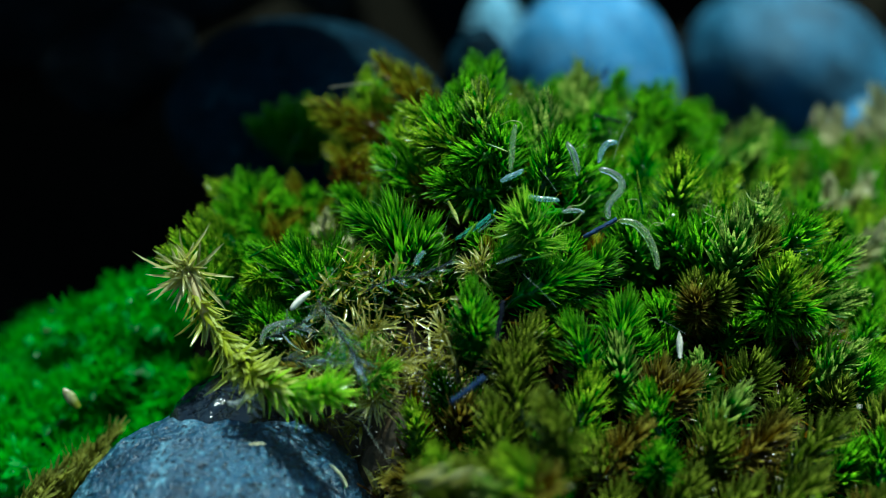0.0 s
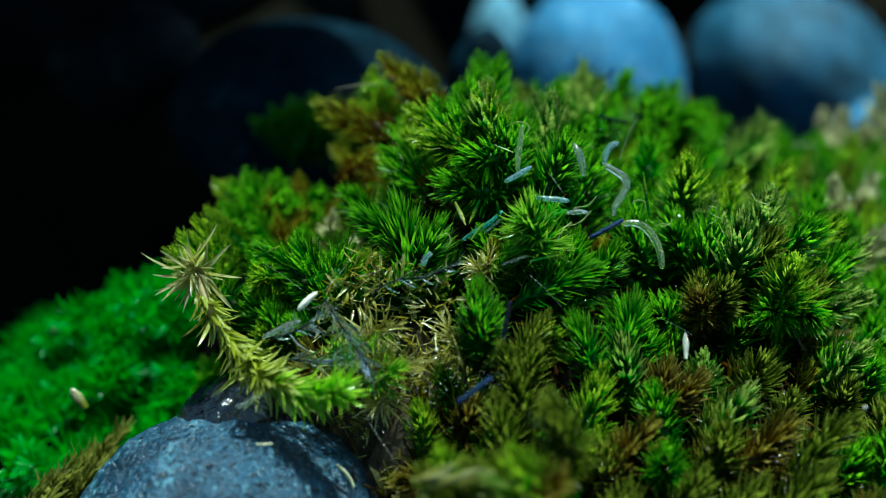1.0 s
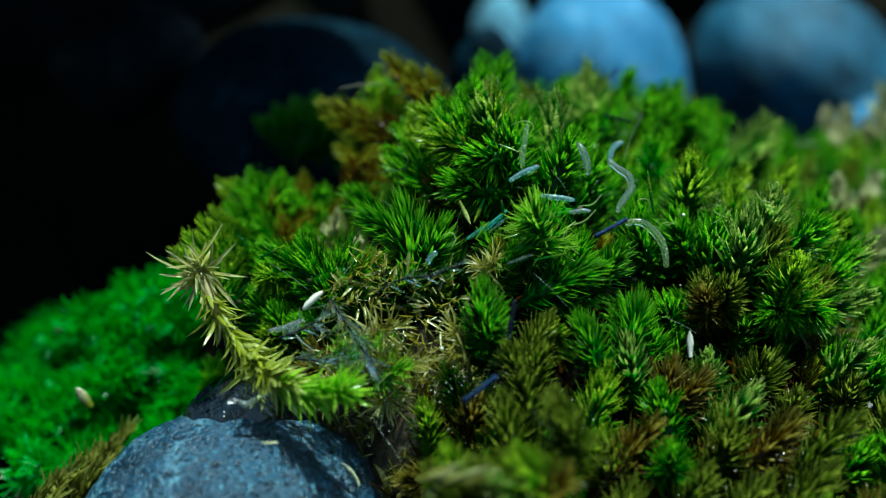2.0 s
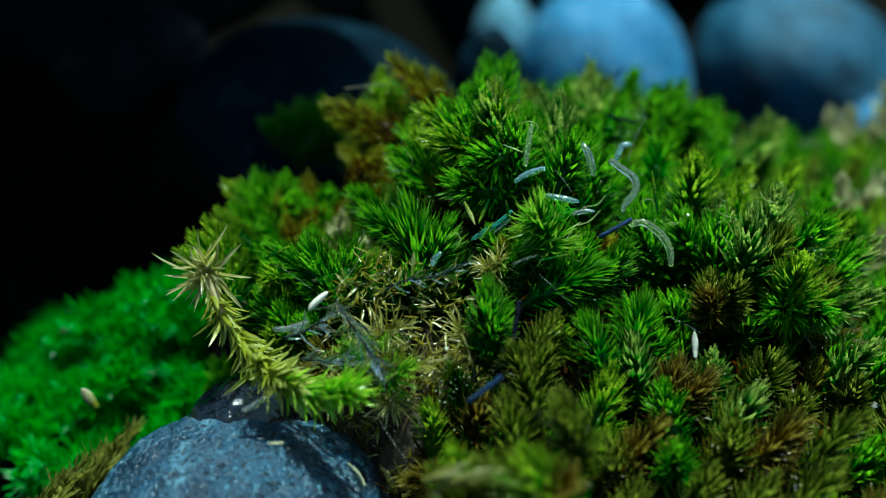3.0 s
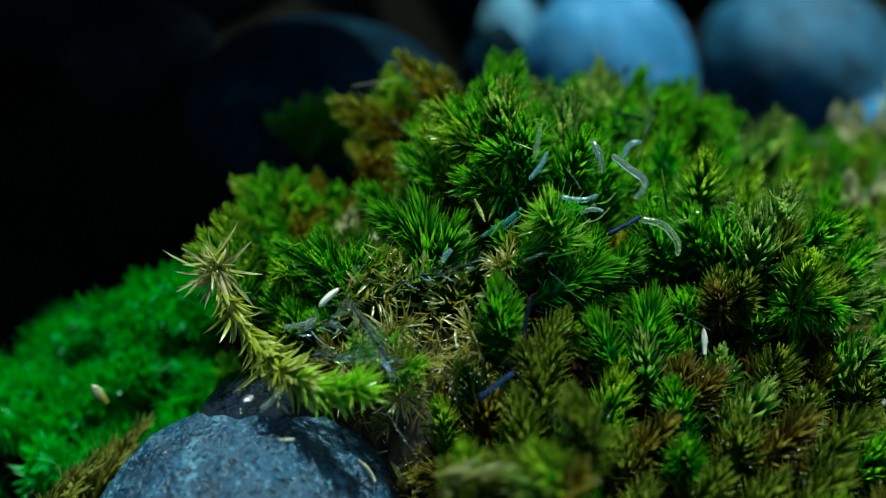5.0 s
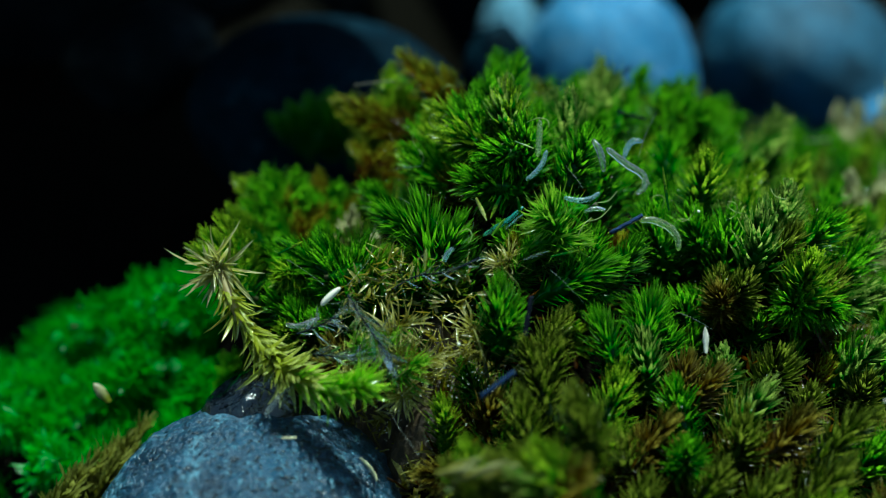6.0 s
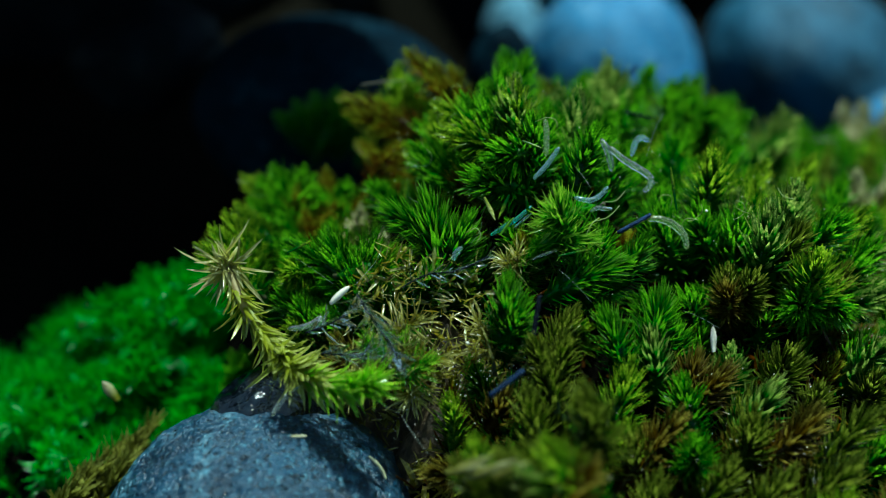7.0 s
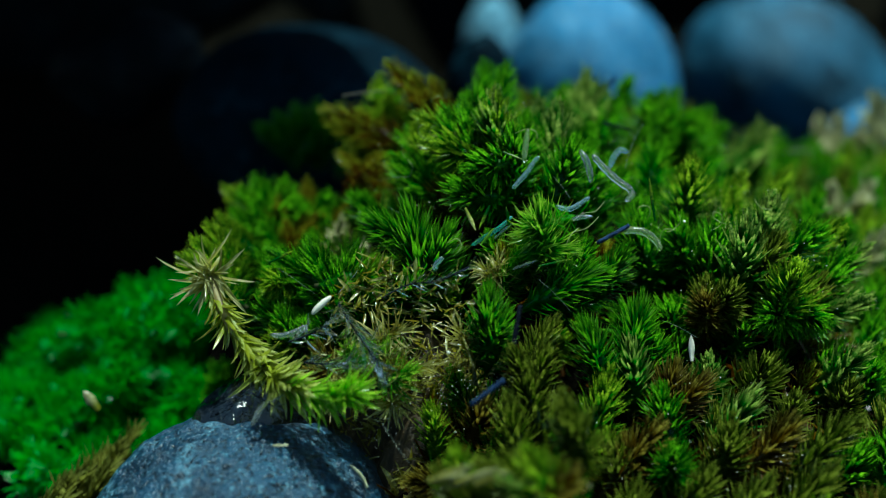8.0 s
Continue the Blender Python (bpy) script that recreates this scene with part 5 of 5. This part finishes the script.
glassy_shoot("wet glassy grey-blue dead moss shoot in the litter", [(-0.01434, -0.01108, -0.00099), (-0.01257, -0.01300, -0.00321), (-0.01076, -0.01470, -0.00523), (-0.00911, -0.01622, -0.00732)], 46, 0.003, 0)
glassy_shoot("wet glassy grey-blue dead moss shoot in the litter", [(-0.01855, -0.01390, -0.00747), (-0.01573, -0.01461, -0.00736), (-0.01242, -0.01509, -0.00723)], 34, 0.0028, 1)
glassy_shoot("wet glassy grey-blue dead moss shoot in the litter", [(-0.00925, -0.01067, -0.00062), (-0.00598, -0.00996, 0.00085), (-0.00239, -0.00949, 0.00113), (0.00122, -0.00831, 0.00244)], 36, 0.0018, 2)
glassy_shoot("wet glassy grey-blue dead moss shoot in the litter", [(-0.02047, -0.01239, -0.00562), (-0.01777, -0.01249, -0.00445), (-0.01497, -0.01220, -0.00290)], 26, 0.0022, 3)
glassy_shoot("wet glassy grey-blue dead moss shoot in the litter", [(-0.02536, -0.01602, -0.01028), (-0.02346, -0.01671, -0.01061), (-0.02171, -0.01783, -0.01113)], 18, 0.0022, 4)
blade_thing("plump pale bud in the feathery moss", (-0.05009, 0.00644, -0.02697), (-0.05227, 0.00755, -0.02457), 0.0016, LEAVES["bud"])
blade_thing("pale blunt leaf tip beside the pupa", (0.00613, -0.00211, 0.00504), (0.00572, -0.00136, 0.00737), 0.00043, LEAVES["pale"])
blade_thing("pale leaf across the teal pupa", (0.00274, -0.00288, 0.00271), (0.00437, -0.00214, 0.00476), 0.00037, LEAVES["hero_green"])
blade_thing("clear dead leaf beside the pupa", (0.00437, -0.00271, 0.00353), (0.00668, -0.00190, 0.00524), 0.00043, HUSK_LEAF)
strand("silk_thread", "fine silk thread stretched between moss leaves", "silk", [(0.00954, -0.00758, 0.00039), (0.01145, -0.00922, -0.00079), (0.01343, -0.01014, -0.00277)], 4e-05, SILK, 0.2, 4)
strand("silk_thread", "fine silk thread stretched between moss leaves", "silk", [(-0.02315, 0.00118, -0.00230), (-0.02040, -0.00129, -0.00289), (-0.01790, -0.00387, -0.00347)], 4e-05, SILK, 0.2, 4)
strand("silk_thread", "fine silk thread stretched between moss leaves", "silk", [(-0.00889, 0.00313, 0.00530), (-0.00640, 0.00163, 0.00441), (-0.00325, 0.00006, 0.00244)], 4e-05, SILK, 0.2, 4)
strand("silk_thread", "fine silk thread stretched between moss leaves", "silk", [(-0.01507, -0.00573, -0.00276), (-0.01262, -0.00173, -0.00130), (-0.01218, 0.00196, -0.00073)], 4e-05, SILK, 0.2, 4)
strand("silk_thread", "fine silk thread stretched between moss leaves", "silk", [(-0.00573, -0.02386, -0.01498), (-0.00741, -0.02126, -0.01412), (-0.00915, -0.01841, -0.01297)], 4e-05, SILK, 0.2, 4)
strand("silk_thread", "fine silk thread stretched between moss leaves", "silk", [(-0.00915, -0.01841, -0.01297), (-0.01065, -0.01730, -0.01293), (-0.01191, -0.01609, -0.01270)], 4e-05, SILK, 0.2, 4)
strand("silk_thread", "fine silk thread stretched between moss leaves", "silk", [(0.02158, 0.00764, 0.00876), (0.02339, 0.01391, 0.00990), (0.02642, 0.02473, 0.00892)], 4e-05, SILK, 0.2, 4)
strand("silk_thread", "fine silk thread stretched between moss leaves", "silk", [(0.01217, 0.00529, 0.00855), (0.01328, 0.00377, 0.00764), (0.01408, 0.00216, 0.00679)], 4e-05, SILK, 0.2, 4)
strand("silk_thread", "fine silk thread stretched between moss leaves", "silk", [(-0.00082, -0.00172, 0.00097), (0.00022, -0.00153, 0.00255), (0.00056, -0.00101, 0.00367)], 4e-05, SILK, 0.2, 4)
strand("silk_thread", "fine silk thread stretched between moss leaves", "silk", [(0.02500, -0.00690, -0.00564), (0.02684, -0.00821, -0.00586), (0.02920, -0.00878, -0.00709)], 4e-05, SILK, 0.2, 4)
strand("silk_thread", "fine silk thread stretched between moss leaves", "silk", [(-0.00606, 0.01196, 0.00598), (-0.00839, 0.01376, 0.00512), (-0.01084, 0.01645, 0.00359)], 4e-05, SILK, 0.2, 4)
strand("root_hair", "thin curling green fibre on the moss", "fibre", [(0.00727, 0.00788, 0.01343), (0.00862, 0.00717, 0.01426), (0.00981, 0.00705, 0.01401), (0.01002, 0.00664, 0.01312)], 0.00012, FIBRE, 0.4, 5)
strand("root_hair", "thin curling green fibre on the moss", "fibre", [(0.01410, -0.00289, 0.00448), (0.01574, -0.00311, 0.00517), (0.01709, -0.00254, 0.00639)], 0.00012, FIBRE, 0.4, 5)
strand("root_hair", "thin curling green fibre on the moss", "fibre", [(0.01477, -0.00266, 0.00497), (0.01371, -0.00349, 0.00438), (0.01304, -0.00406, 0.00316)], 0.00012, FIBRE, 0.4, 5)
strand("root_hair", "thin curling green fibre on the moss", "fibre", [(-0.00145, -0.00442, 0.00371), (-0.00024, -0.00464, 0.00440), (0.00030, -0.00501, 0.00361), (-0.00024, -0.00538, 0.00283)], 0.00012, FIBRE, 0.4, 5)
strand("root_hair", "thin curling green fibre on the moss", "fibre", [(0.03863, 0.00723, 0.00467), (0.03922, 0.00632, 0.00388), (0.04065, 0.00617, 0.00355)], 0.00012, FIBRE, 0.4, 5)
strand("root_hair", "thin curling green fibre on the moss", "fibre", [(0.01545, -0.00188, 0.00662), (0.01675, -0.00226, 0.00700), (0.01776, -0.00177, 0.00803)], 0.00012, FIBRE, 0.4, 5)
bead("tiny pale droplet on the moss", (0.02806, -0.00047, 0.00481), 0.0002)
bead("tiny pale droplet on the moss", (-0.00136, -0.01614, -0.00486), 0.0002)
bead("tiny pale droplet on the moss", (0.04386, -0.02728, -0.00550), 0.00018)


def motions():
    for rings, keys in LARVAE:
        rows = [[] for _ in rings]
        for t, points in keys:
            line, _ = spread(points, len(rings))
            for i, (a, b) in enumerate(zip(line, line[1:])):
                mid, way = (a + b) / 2, b - a
                rows[i].append((t, Matrix.Translation(mid) @ Matrix.Rotation(math.atan2(way.y, way.x), 4, "Z")))
        for piece, its in zip(rings, rows):
            walk(piece, its)


motions()
